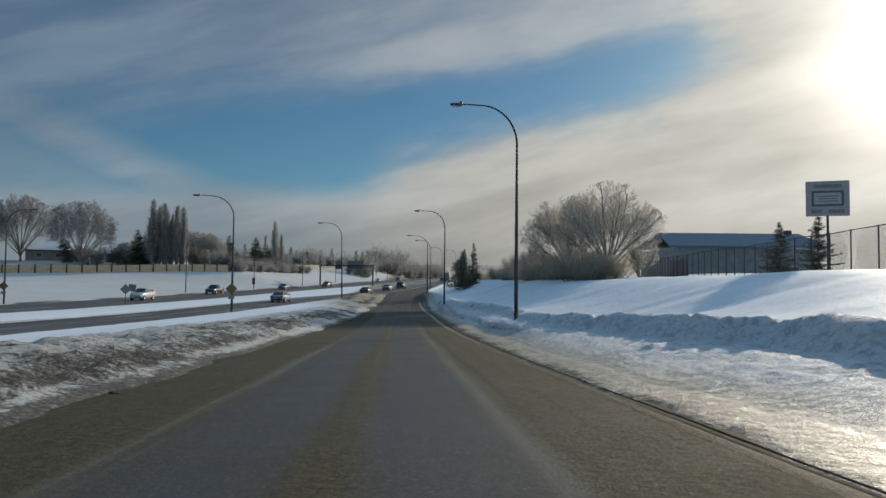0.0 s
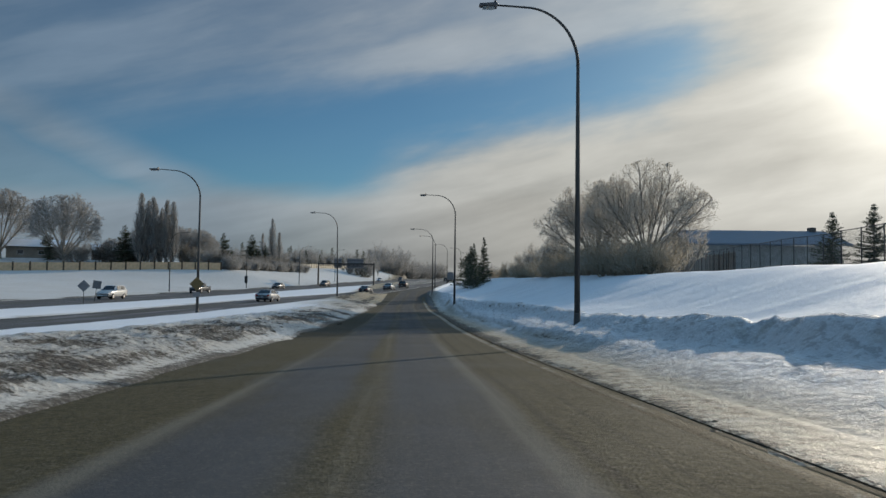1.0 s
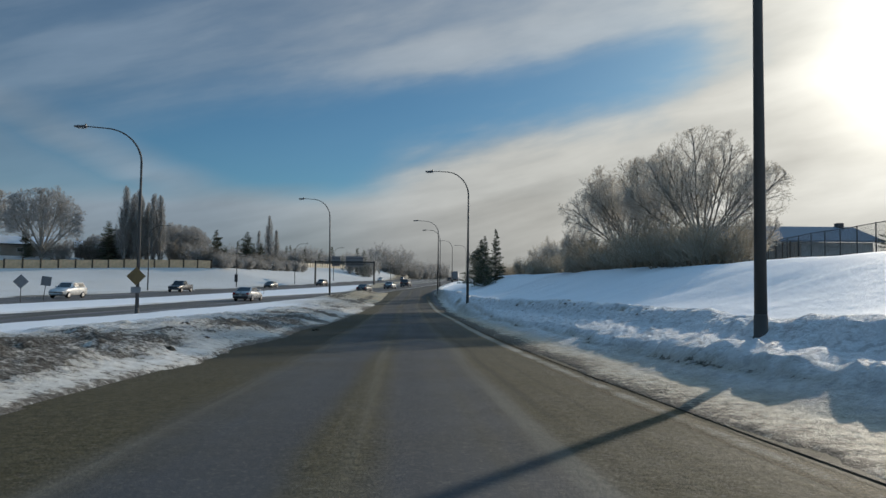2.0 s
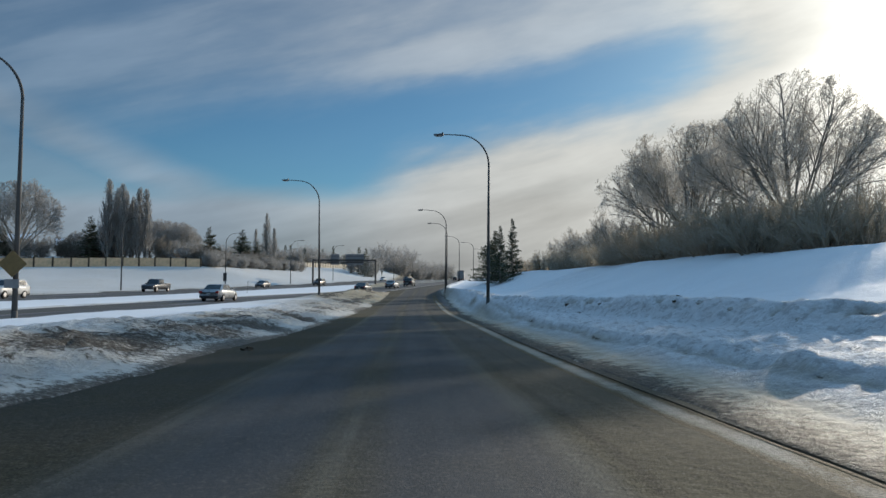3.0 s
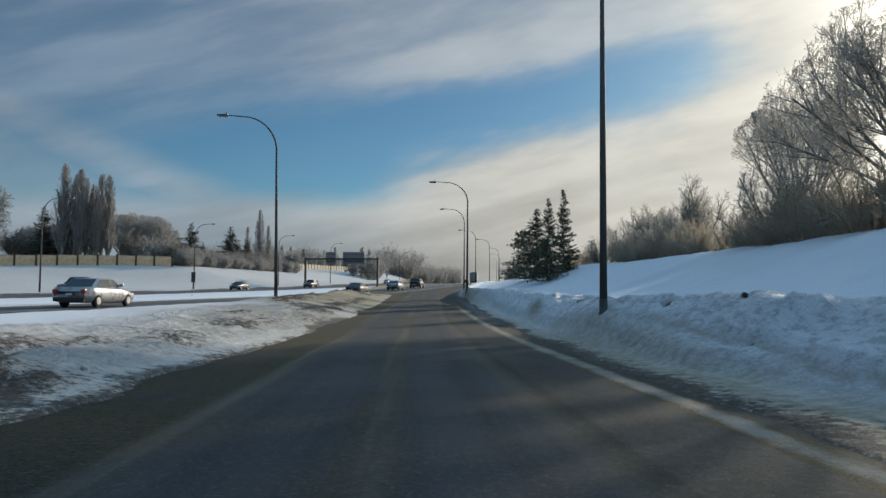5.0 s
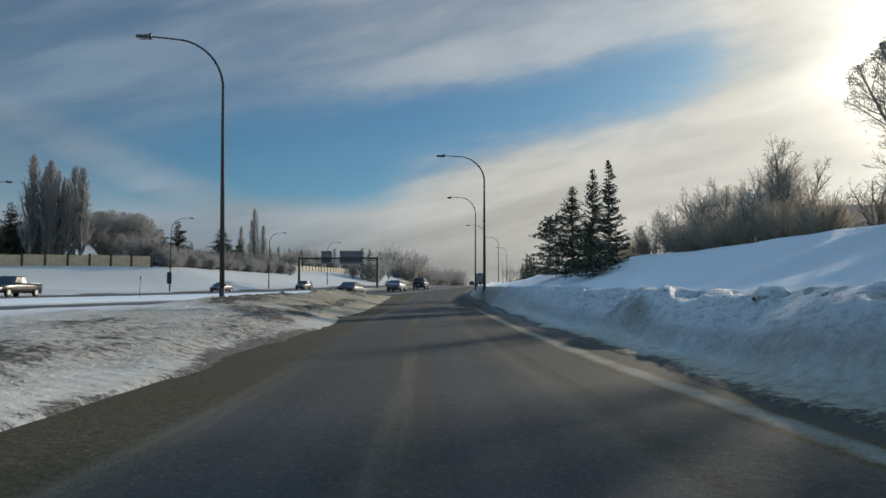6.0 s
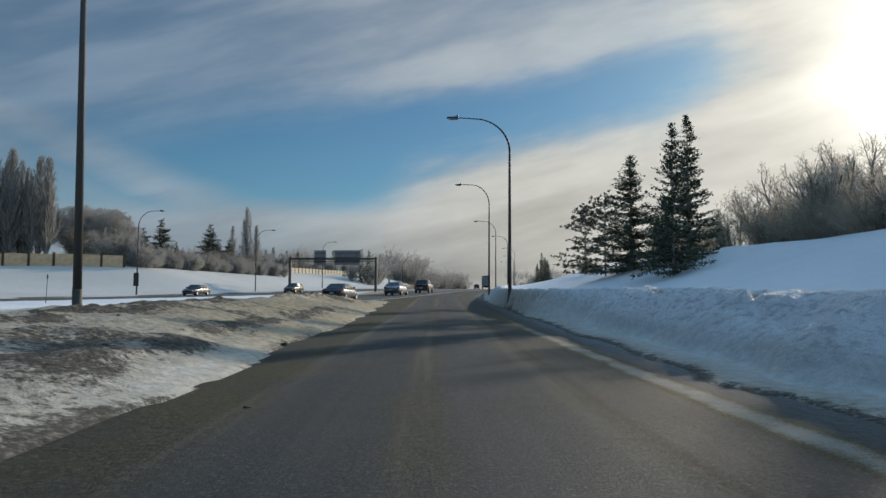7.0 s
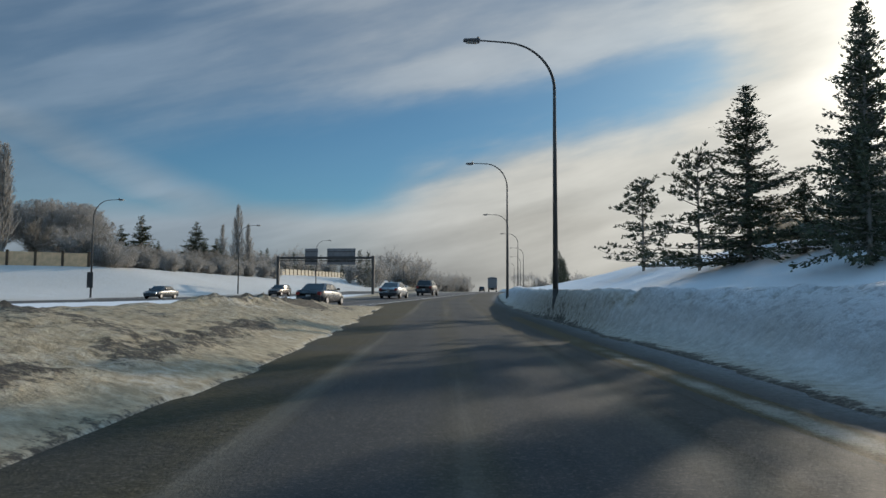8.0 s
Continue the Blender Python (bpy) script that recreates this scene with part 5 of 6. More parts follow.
# ================= fences =================
def panel_fence(name, points, label, spacing=3.62, height=1.95, skin=FENCEWOOD):
    """Precast panels between square posts, along a line over the ground."""
    fence = root(name, Matrix(), label, "fence", "noise fences")
    bm = bmesh.new()
    bm_box(bm, -spacing / 2 + 0.16, spacing / 2 - 0.16, -0.05, 0.05, -0.6, height - 0.08, 0.02)
    panel_me = bpy.data.meshes.new("panel")
    bm_box(bm, -spacing / 2 + 0.16, spacing / 2 - 0.16, -0.085, 0.085, height - 0.078, height + 0.02, 0.02)
    for k in range(3):
        bm_box(bm, -spacing / 2 + 0.17, spacing / 2 - 0.17, -0.056, 0.056, 0.35 + 0.55 * k, 0.38 + 0.55 * k)
    bm.to_mesh(panel_me)
    bm.free()
    panel_me.materials.append(skin)
    bm = bmesh.new()
    bm_box(bm, -0.17, 0.17, -0.17, 0.17, -0.7, height + 0.14, 0.03)
    bm_box(bm, -0.21, 0.21, -0.21, 0.21, height + 0.142, height + 0.22, 0.02)
    post_me = bpy.data.meshes.new("post")
    bm.to_mesh(post_me)
    bm.free()
    post_me.materials.append(FENCEPOST)
    for (x0, y0), (x1, y1) in zip(points[:-1], points[1:]):
        n = max(1, round(math.hypot(x1 - x0, y1 - y0) / spacing))
        turn = math.degrees(math.atan2(y1 - y0, x1 - x0))
        for k in range(n):
            a, b = k / n, (k + 0.5) / n
            xa, ya, xb, yb = x0 + (x1 - x0) * a, y0 + (y1 - y0) * a, x0 + (x1 - x0) * b, y0 + (y1 - y0) * b
            p = part("post", post_me, None, fence)
            p.matrix_world = pose(xa, ya, land_z(xa, ya) - 0.03, 0, 0, turn)
            p = part("panel", panel_me, None, fence)
            p.matrix_world = pose(xb, yb, land_z(xb, yb) - 0.05, 0, 0, turn)
    x, y = points[-1]
    part("post", post_me, None, fence).matrix_world = pose(x, y, land_z(x, y) - 0.03)
    return fence


panel_fence("noise_fence", [(-152, 147), (-99, 178), (-75, 192.5), (-51.5, 206.5)], "tan panel noise fence with dark square posts above the snow slope")
panel_fence("noise_fence", [(-50, 322), (-43, 362), (-33, 412), (-24, 470)], "distant pale panel noise fence along the snow slope", skin=FENCESUNLIT)


def chain_link(points):
    fence = root("chain_link_fence", Matrix(), "chain-link fence with steel posts along the snowy hilltop", "fence")
    post_v = tube_mesh("post", [(0, 0, -0.4), (0, 0, 2.75)], [0.045, 0.045], DARKSTEEL, 8)
    V, Fc = [], []
    for (x0, y0), (x1, y1) in zip(points[:-1], points[1:]):
        ln = math.hypot(x1 - x0, y1 - y0)
        n = round(ln / 3.0)
        tops = []
        for k in range(n + 1):
            x, y = x0 + (x1 - x0) * k / n, y0 + (y1 - y0) * k / n
            tops.append((x, y, land_z(x, y)))
        for x, y, z in tops[:-1]:
            part("post", post_v, None, fence).matrix_world = pose(x, y, z)
        rail = [(x, y, z + 2.7) for x, y, z in tops]
        part("top_rail", tube_mesh("top_rail", rail, [0.03] * len(rail), DARKSTEEL, 6), None, fence)
        ux, uy = (x1 - x0) / ln, (y1 - y0) / ln
        step, w = 0.16, 0.010
        for k in range(int(ln / step)):
            for sgn in (1, -1):
                s = k * step
                e = s + sgn * 1.1
                if not 0 <= e <= ln:
                    continue
                za, zb = np.interp([s, e], [ln * i / n for i in range(n + 1)], [t[2] for t in tops])
                o = len(V)
                V += [(x0 + ux * s, y0 + uy * s, za + 0.05), (x0 + ux * (s + w * 2), y0 + uy * (s + w * 2), za + 0.05), (x0 + ux * (e + w * 2), y0 + uy * (e + w * 2), zb + 2.68), (x0 + ux * e, y0 + uy * e, zb + 2.68)]
                Fc.append((o, o + 1, o + 2, o + 3))
    part("wire_mesh", mesh_of("wire_mesh", V, Fc, DARKSTEEL), None, fence)
    return fence


chain_link([(24.0, 12), (27.0, 42), (31.0, 66), (40.0, 118)])


def slat_fence(points):
    """Close-boarded stretch beyond the chain link."""
    fence = root("board_fence", Matrix(), "weathered grey board fence behind the hilltop trees", "fence")
    bm = bmesh.new()
    bm_box(bm, -0.30, 0.30, -0.02, 0.02, -0.3, 2.2, 0.01)
    me = bpy.data.meshes.new("board")
    bm.to_mesh(me)
    bm.free()
    me.materials.append(WALLGREY)
    post = bpy.data.meshes.new("post")
    bm = box(-0.06, 0.06, -0.06, 0.06, -0.4, 2.35, 0.01)
    bm.to_mesh(post)
    bm.free()
    post.materials.append(FENCEPOST)
    (x0, y0), (x1, y1) = points
    ln = math.hypot(x1 - x0, y1 - y0)
    turn = math.degrees(math.atan2(y1 - y0, x1 - x0))
    n = int(ln / 0.68)
    for k in range(n):
        x, y = x0 + (x1 - x0) * k / n, y0 + (y1 - y0) * k / n
        part("board", me, None, fence).matrix_world = pose(x, y, land_z(x, y), 0, 0, turn)
        if k % 3 == 0:
            part("post", post, None, fence).matrix_world = pose(x + 0.34 * (x1 - x0) / ln, y + 0.34 * (y1 - y0) / ln, land_z(x, y), 0, 0, turn)


slat_fence([(34.5, 86), (40.5, 121)])


# ================= buildings =================
def gable_roof(x0, x1, y0, y1, z, h, over, thick):
    """Gable along x with eaves; verts and faces of a closed slab."""
    ym = (y0 + y1) / 2
    a, b, c, d = x0 - over, x1 + over, y0 - over, y1 + over
    V = [(a, c, z), (b, c, z), (b, ym, z + h), (a, ym, z + h), (b, d, z), (a, d, z)]
    V += [(x, y, q + thick) for x, y, q in V]
    Fc = [(0, 3, 2, 1), (3, 5, 4, 2), (6, 7, 8, 9), (9, 8, 10, 11), (0, 1, 7, 6), (5, 11, 10, 4), (0, 6, 9, 3), (3, 9, 11, 5), (1, 2, 8, 7), (2, 4, 10, 8)]
    return V, Fc


def house(x, y, turn, w, dp, wall_h, roof_h, wall_mat, label):
    h = root("house", pose(x, y, land_z(x, y) - 0.2, 0, 0, turn), label, "house", "houses behind the fence")
    wall = part("wall", box(-w / 2, w / 2, -dp / 2, dp / 2, 0, wall_h, 0.02), wall_mat, h)
    v, f = gable_roof(-w / 2, w / 2, -dp / 2, dp / 2, wall_h, roof_h, 0.6, 0.22)
    roof = part("roof", mesh_of("roof", v, f, SHINGLE), None, h)
    v, f = gable_roof(-w / 2, w / 2, -dp / 2, dp / 2, wall_h + 0.225, roof_h, 0.5, 0.16)
    part("snow_cover", mesh_of("snow_cover", v, f, ROOFSNOW), None, roof, "thick snow on the roof")
    part("chimney", box(w * 0.2, w * 0.2 + 0.7, 0.4, 1.2, wall_h + roof_h * 0.5, wall_h + roof_h + 1.0, 0.03), WALLDARK, roof)
    for sx in (-0.28, 0.05, 0.30):
        win = part("window", box(w * sx - 0.75, w * sx + 0.75, -dp / 2 - 0.05, -dp / 2 + 0.02, 1.1, 2.3, 0.02), WHITEPAINT, h)
        part("pane", box(w * sx - 0.65, w * sx + 0.65, -dp / 2 - 0.07, -dp / 2 - 0.053, 1.2, 2.2), PANE, win)
    # gable ends
    for sx in (-w / 2, w / 2 - 0.15):
        V = [(sx, -dp / 2, wall_h), (sx, dp / 2, wall_h), (sx, 0, wall_h + roof_h), (sx + 0.15, -dp / 2, wall_h), (sx + 0.15, dp / 2, wall_h), (sx + 0.15, 0, wall_h + roof_h)]
        part("gable", mesh_of("gable", V, [(0, 1, 2), (5, 4, 3), (0, 2, 5, 3), (2, 1, 4, 5), (0, 3, 4, 1)], wall_mat), None, h)


house(-104, 214, 28, 15, 9, 2.9, 2.2, WALLGREY, "single-storey house with a snow-covered gable roof")
house(-86, 222, 28, 12, 9, 2.8, 2.0, WALLDARK, "dark brown bungalow with snow on its roof")
house(-132, 203, 28, 14, 9, 2.9, 2.2, WALLDARK, "brown bungalow with snow on its roof")


def big_building():
    b = root("hall_building", pose(98, 212, 5.4, 0, 0, -4), "large low hall with a wide blue-grey metal roof", "building")
    part("wall", box(-18, 24, -4, 34, 0, 9.2, 0.05), WALLHALL, b)
    V = [(-20, -6, 9.2), (26, -6, 9.2), (24, 6, 13.7), (-20, 6, 13.7), (26, 36, 10.2), (-20, 36, 10.2)]
    V += [(x, y, z + 0.5) for x, y, z in V]
    F_ = [(0, 3, 2, 1), (3, 5, 4, 2), (6, 7, 8, 9), (9, 8, 10, 11), (0, 1, 7, 6), (5, 11, 10, 4), (0, 6, 9, 3), (3, 9, 11, 5), (1, 2, 8, 7), (2, 4, 10, 8)]
    roof = part("roof", mesh_of("roof", V, F_, ROOFMETAL), None, b, "wide low roof of blue-grey metal")
    part("roof_vent", box(19.5, 21.2, 5, 7, 12.6, 15.2, 0.05), SHINGLE, roof)


big_building()


# ================= signs =================
def billboard(x, y, turn):
    z = land_z(x, y)
    b = root("pole_sign", pose(x, y, z, 0, 0, turn), "square grey roadside sign board on a single steel pole", "sign board")
    up = 9.75 - z
    part("pole", tube_mesh("pole", [(0, 0, -0.5), (0, 0, up - 1.25)], [0.09, 0.08], DARKSTEEL, 10), None, b)
    cab = part("sign_cabinet", box(-1.38, 1.38, -0.12, 0.12, up - 1.25, up + 1.25, 0.03), plain("sign_grey", (0.30, 0.31, 0.31), 0.5), b)
    part("frame", box(-1.02, 1.02, -0.135, -0.122, up - 0.55, up + 0.55, 0.004), plain("sign_frame_dark", (0.09, 0.095, 0.10), 0.5), cab, "dark inner border")
    part("face", box(-0.86, 0.86, -0.15, -0.138, up - 0.40, up + 0.40, 0.004), plain("sign_face", (0.36, 0.37, 0.37), 0.5), cab, "pale inner panel")
    ink = plain("sign_ink", (0.17, 0.18, 0.185), 0.6)
    for zz, w in ((0.16, 0.7), (-0.02, 0.6), (-0.2, 0.66)):
        part("text_bar", box(-w, w, -0.156, -0.152, up + zz - 0.045, up + zz + 0.045), ink, cab)
    for x0, x1, zz in ((-0.9, 0.9, 0.88), (-1.05, -0.35, -0.92), (0.05, 1.05, -0.92)):
        part("text_bar", box(x0, x1, -0.128, -0.1225, up + zz - 0.13, up + zz + 0.13), ink, cab)


billboard(29.7, 48.8, -24)


def diamond_plate(size, mat, thick=0.03):
    bm = box(-size / 2, size / 2, -thick / 2, thick / 2, -size / 2, size / 2, 0.008)
    bmesh.ops.rotate(bm, verts=bm.verts, cent=(0, 0, 0), matrix=Matrix.Rotation(radians(45), 3, "Y"))
    return bm


def lamp_sign(x, y, z, turn):
    """Diamond warning plate with a tab beneath, strapped to a lamp pole."""
    s = root("warning_sign", pose(x, y, z, 0, 0, turn), "dull yellow diamond warning sign with tab plate on a pole", "road sign", "warning signs")
    part("plate", diamond_plate(0.72, YELLOW), YELLOW, s)
    part("tab_plate", box(-0.26, 0.26, -0.015, 0.015, -0.92, -0.58, 0.01), SIGNBACK, s)
    part("bracket", box(-0.13, 0.13, 0.02, 0.28, -0.05, 0.05, 0.01), DARKSTEEL, s)
    return s


lamp_sign(-15.58, 63.55, 2.75, 8)
lamp_sign(-45.8, 82.8, land_z(-45.8, 83) + 2.0, 8)


def post_sign(x, y, z, turn, tilt, label, square):
    s = root("post_sign", pose(x, y, land_z(x, y), 0, tilt, turn), label, "road sign", "post signs")
    up = z - land_z(x, y)
    part("post", tube_mesh("post", [(0, 0.03, -0.4), (0, 0.03, up + 0.3)], [0.03, 0.03], DARKSTEEL, 6), None, s)
    if square:
        part("plate", box(-0.45, 0.45, -0.02, 0.0, up - 0.45, up + 0.45, 0.01), SIGNBACK, s)
    else:
        bm = diamond_plate(0.85, SIGNBACK)
        bmesh.ops.translate(bm, verts=bm.verts, vec=(0, -0.02, up))
        part("plate", bm, SIGNBACK, s)


post_sign(-32.5, 83.5, 2.3, 10, 0, "grey-backed diamond sign on a thin post in the median", False)
post_sign(-36.0, 94.0, 2.35, 10, 7, "leaning dark square sign on a thin post", True)


def box_sign(x, y, z):
    s = root("plate_sign", pose(x, y, z, 0, 0, -10), "small dark rectangular plate fixed to a lamp pole", "road sign")
    part("plate", box(-0.36, 0.36, -0.22, -0.17, -0.85, 0.85, 0.02), BLACKPAINT, s)
    part("bracket", box(-0.05, 0.05, -0.168, -0.10, -0.3, 0.3, 0.01), DARKSTEEL, s)


box_sign(-38.6, 180, 3.15)


def gantry():
    """Sign bridge over the oncoming lanes: two posts, a truss beam, sign backs."""
    (xa, ya), (xb, yb) = (-27.6, 224.6), (-11.0, 222.1)
    turn = math.degrees(math.atan2(yb - ya, xb - xa))
    w = math.hypot(xb - xa, yb - ya)
    base = min(land_z(xa, ya), land_z(xb, yb))
    g = root("sign_gantry", pose(xa, ya, base, 0, 0, turn), "dark steel sign gantry spanning the oncoming lanes", "gantry")
    top = 8.25 - base
    for x in (0, w):
        part("post", box(x - 0.22, x + 0.22, -0.22, 0.22, -0.6, top + 0.25, 0.03), DARKSTEEL, g)
    beam = part("beam", box(-0.2, w + 0.2, -0.16, 0.16, top - 0.28, top + 0.10, 0.03), DARKSTEEL, g)
    part("chord", box(0, w, -0.05, 0.05, top - 0.62, top - 0.52, 0.01), DARKSTEEL, g)
    for k in range(12):
        x = w * (k + 0.5) / 12
        part("strut", box(x - 0.04, x + 0.04, -0.04, 0.04, top - 0.515, top - 0.285), DARKSTEEL, beam)
    for x, hw, z0, z1 in ((5.8, 1.15, 7.0, 9.8), (11.1, 2.5, 7.0, 9.8)):
        sgn = part("sign_panel", box(x - hw, x + hw, 0.30, 0.36, z0 - base, z1 - base, 0.02), SIGNBACK, g, "grey aluminium back of a guide sign")
        for k in range(3):
            zz = z0 - base + (z1 - z0) * (0.2 + 0.3 * k)
            part("stiffener", box(x - hw + 0.05, x + hw - 0.05, 0.22, 0.297, zz - 0.05, zz + 0.05), DARKSTEEL, sgn)
    return g


gantry()


def stake(x, y):
    z = land_z(x, y)
    s = root("snow_stake", pose(x, y, z, 2, 3, 0), "thin marker stake in the snow of the verge", "marker stake")
    part("rod", tube_mesh("rod", [(0, 0, -0.2), (0, 0, 1.5)], [0.018, 0.015], DARKSTEEL, 6), None, s)
    part("cap", box(-0.03, 0.03, -0.03, 0.03, 1.3, 1.52, 0.005), TRIM, s)


stake(-21.5, 126.0)

# ================= vehicles =================
def loft(stations, ring):
    """Skin over rounded cross-sections: rows of (y, half width, z low, z high)."""
    V, Fc = [], []
    for y, hw, z0, z1, tuck in stations:
        m = (z0 + z1) / 2
        prof = [(hw * 0.80, z0), (hw * 0.97, z0 + (z1 - z0) * 0.18), (hw, m), (hw * (1 - tuck * 0.4), z1 - (z1 - z0) * 0.16), (hw * (1 - tuck), z1)]
        row = [(x, z) for x, z in prof] + [(-x, z) for x, z in reversed(prof)]
        V += [(x, y, z) for x, z in row]
    n = 10
    for i in range(len(stations) - 1):
        for k in range(n):
            a, b = i * n + k, i * n + (k + 1) % n
            Fc.append((a, b, b + n, a + n))
    Fc.append(tuple(range(n)))
    Fc.append(tuple((len(stations) - 1) * n + k for k in reversed(range(n))))
    return V, Fc


def wheel(parent, x, y, r):
    tyre = bmesh.new()
    bmesh.ops.create_cone(tyre, cap_ends=True, segments=20, radius1=r, radius2=r, depth=0.21, matrix=Matrix.Translation((x, y, r)) @ Matrix.Rotation(radians(90), 4, "Y"))
    bmesh.ops.bevel(tyre, geom=[e for e in tyre.edges if len(e.link_faces) == 2 and any(len(f.verts) > 4 for f in e.link_faces)], offset=0.03, segments=2, affect="EDGES")
    t = part("tyre", tyre, TYRE, parent)
    s = 1 if x > 0 else -1
    rim = bmesh.new()
    bmesh.ops.create_cone(rim, cap_ends=True, segments=16, radius1=r * 0.62, radius2=r * 0.55, depth=0.04, matrix=Matrix.Translation((x + s * 0.105, y, r)) @ Matrix.Rotation(radians(90 * s), 4, "Y"))
    part("rim", rim, RIM, t)


def quad_panel(name, pts, mat, parent, lift):
    """A thin pane lifted off the skin along its normal."""
    a, b, c, d = (Vector(p) for p in pts)
    n = (b - a).cross(d - a).normalized()
    V = [p + n * lift for p in (a, b, c, d)] + [p - n * 0.012 for p in (a, b, c, d)]
    part(name, mesh_of(name, V, [(0, 1, 2, 3), (7, 6, 5, 4), (0, 4, 5, 1), (1, 5, 6, 2), (2, 6, 7, 3), (3, 7, 4, 0)], mat), None, parent)


CARS = {
    # y stations of the lower body (rear to front), then the glasshouse
    "sedan": ([(-2.30, 0.78, 0.42, 0.78, 0.10), (-2.22, 0.86, 0.28, 0.98, 0.10), (-1.5, 0.90, 0.22, 1.01, 0.08), (-0.3, 0.91, 0.20, 0.97, 0.06), (0.8, 0.91, 0.20, 0.95, 0.06), (1.7, 0.88, 0.22, 0.84, 0.12), (2.15, 0.82, 0.26, 0.70, 0.14), (2.30, 0.68, 0.36, 0.58, 0.10)], (-1.75, -0.95, 0.35, 1.15, 0.98, 1.43), 0.32),
    "suv": ([(-2.25, 0.80, 0.45, 1.0, 0.06), (-2.18, 0.88, 0.34, 1.12, 0.06), (-1.4, 0.92, 0.28, 1.12, 0.05), (-0.2, 0.93, 0.26, 1.10, 0.05), (0.8, 0.93, 0.26, 1.08, 0.05), (1.6, 0.90, 0.28, 1.0, 0.10), (2.1, 0.85, 0.32, 0.86, 0.12), (2.25, 0.72, 0.42, 0.70, 0.10)], (-2.12, -1.85, 0.25, 1.0, 1.10, 1.68), 0.36),
    "pickup": ([(-2.85, 0.88, 0.50, 1.06, 0.03), (-2.80, 0.95, 0.42, 1.08, 0.03), (-1.3, 0.97, 0.36, 1.08, 0.03), (-0.4, 0.98, 0.34, 1.10, 0.04), (1.0, 0.98, 0.34, 1.10, 0.05), (1.9, 0.96, 0.36, 1.06, 0.08), (2.6, 0.92, 0.40, 0.98, 0.08), (2.8, 0.82, 0.48, 0.80, 0.08)], (-0.95, -0.78, 0.65, 1.35, 1.09, 1.80), 0.39),
}


def build_car(kind, paint, x, y, z, turn, label):
    body_st, (b0, t0, t1, b1, zb, zt), r = CARS[kind]
    car = root(kind if kind != "suv" else "crossover_car", pose(x, y, z, 0, 0, turn), label, "pickup truck" if kind == "pickup" else "car", "cars on the highway")
    v, f = loft(body_st, 10)
    me = mesh_of("body", v, f, paint, True)
    body = part("body", me, None, car)
    # glasshouse
    wb, wt = body_st[3][1] * 0.93, body_st[3][1] * 0.72
    ym = (t0 + t1) / 2
    rows = [(b0, wb, zb - 0.04), (t0, wt, zt), (t1, wt, zt), (b1, wb, zb - 0.04)]
    V = [(-w, yy, q) for yy, w, q in rows] + [(w, yy, q) for yy, w, q in rows]
    cabin = part("cabin", mesh_of("cabin", V, [(0, 1, 2, 3), (7, 6, 5, 4), (1, 5, 6, 2), (0, 4, 5, 1), (3, 2, 6, 7)], paint), None, car)
    bm = bmesh.new()
    bm.from_mesh(cabin.data)
    bmesh.ops.bevel(bm, geom=[e for e in bm.edges if len(e.link_faces) == 2], offset=0.06, segments=2, affect="EDGES")
    bm.to_mesh(cabin.data)
    bm.free()
    cabin.data.polygons.foreach_set("use_smooth", [True] * len(cabin.data.polygons))

    def along(p, q, f):
        return tuple(a + (b - a) * f for a, b in zip(p, q))

    def pane(name, ia, ib, ic, id_, m0, m1):
        A, B, C, D = V[ia], V[ib], V[ic], V[id_]
        lo = [along(along(A, B, m0), along(D, C, m0), m) for m in (0.07, 0.93)]
        hi = [along(along(A, B, m1), along(D, C, m1), m) for m in (0.07, 0.93)]
        quad_panel(name, (lo[0], lo[1], hi[1], hi[0]), PANE, cabin, 0.014)

    pane("rear_window", 0, 1, 5, 4, 0.14, 0.90)
    pane("windscreen", 7, 6, 2, 3, 0.14, 0.90)
    for side in (-1, 1):
        s = lambda w: side * w

        def at(fy, fz):
            yl, yh = b0 + (b1 - b0) * fy, t0 + (t1 - t0) * fy
            w = wb + (wt - wb) * fz
            return (s(w), yl + (yh - yl) * fz, zb - 0.04 + (zt - zb + 0.04) * fz)

        for name, fa, fb in (("side_window", 0.10, 0.49), ("side_window", 0.53, 0.90)):
            q = [at(fa, 0.20), at(fb, 0.20), at(fb, 0.86), at(fa, 0.86)]
            quad_panel(name, q if side > 0 else q[::-1], PANE, cabin, 0.014)
        hw = body_st[1][1]
        part("tail_light", box(side * (hw - 0.16) - 0.12, side * (hw - 0.16) + 0.12, body_st[0][0] - 0.03, body_st[0][0] + 0.16, body_st[1][3] - 0.30, body_st[1][3] - 0.10, 0.02), TAIL, car)
        fw = body_st[-2][1]
        part("headlight", box(side * (fw - 0.20) - 0.14, side * (fw - 0.20) + 0.14, body_st[-2][0] - 0.05, body_st[-1][0] + 0.0, 0.56, 0.68, 0.03), HEAD, car)
        m = part("mirror", box(side * (wb + 0.10) - 0.10, side * (wb + 0.10) + 0.10, b1 - 0.55, b1 - 0.42, zb + 0.03, zb + 0.17, 0.03), paint, car)
        for yy in (body_st[0][0] + 0.95, body_st[-1][0] - 0.85):
            wheel(car, side * (body_st[3][1] - 0.10), yy, r)
    part("rear_bumper", box(-body_st[0][1], body_st[0][1], body_st[0][0] - 0.06, body_st[0][0] + 0.1, 0.30, 0.50, 0.04), TRIM, car)
    part("plate", box(-0.15, 0.15, body_st[0][0] - 0.045, body_st[0][0] - 0.02, 0.60, 0.70, 0.005), WHITEPAINT, car)
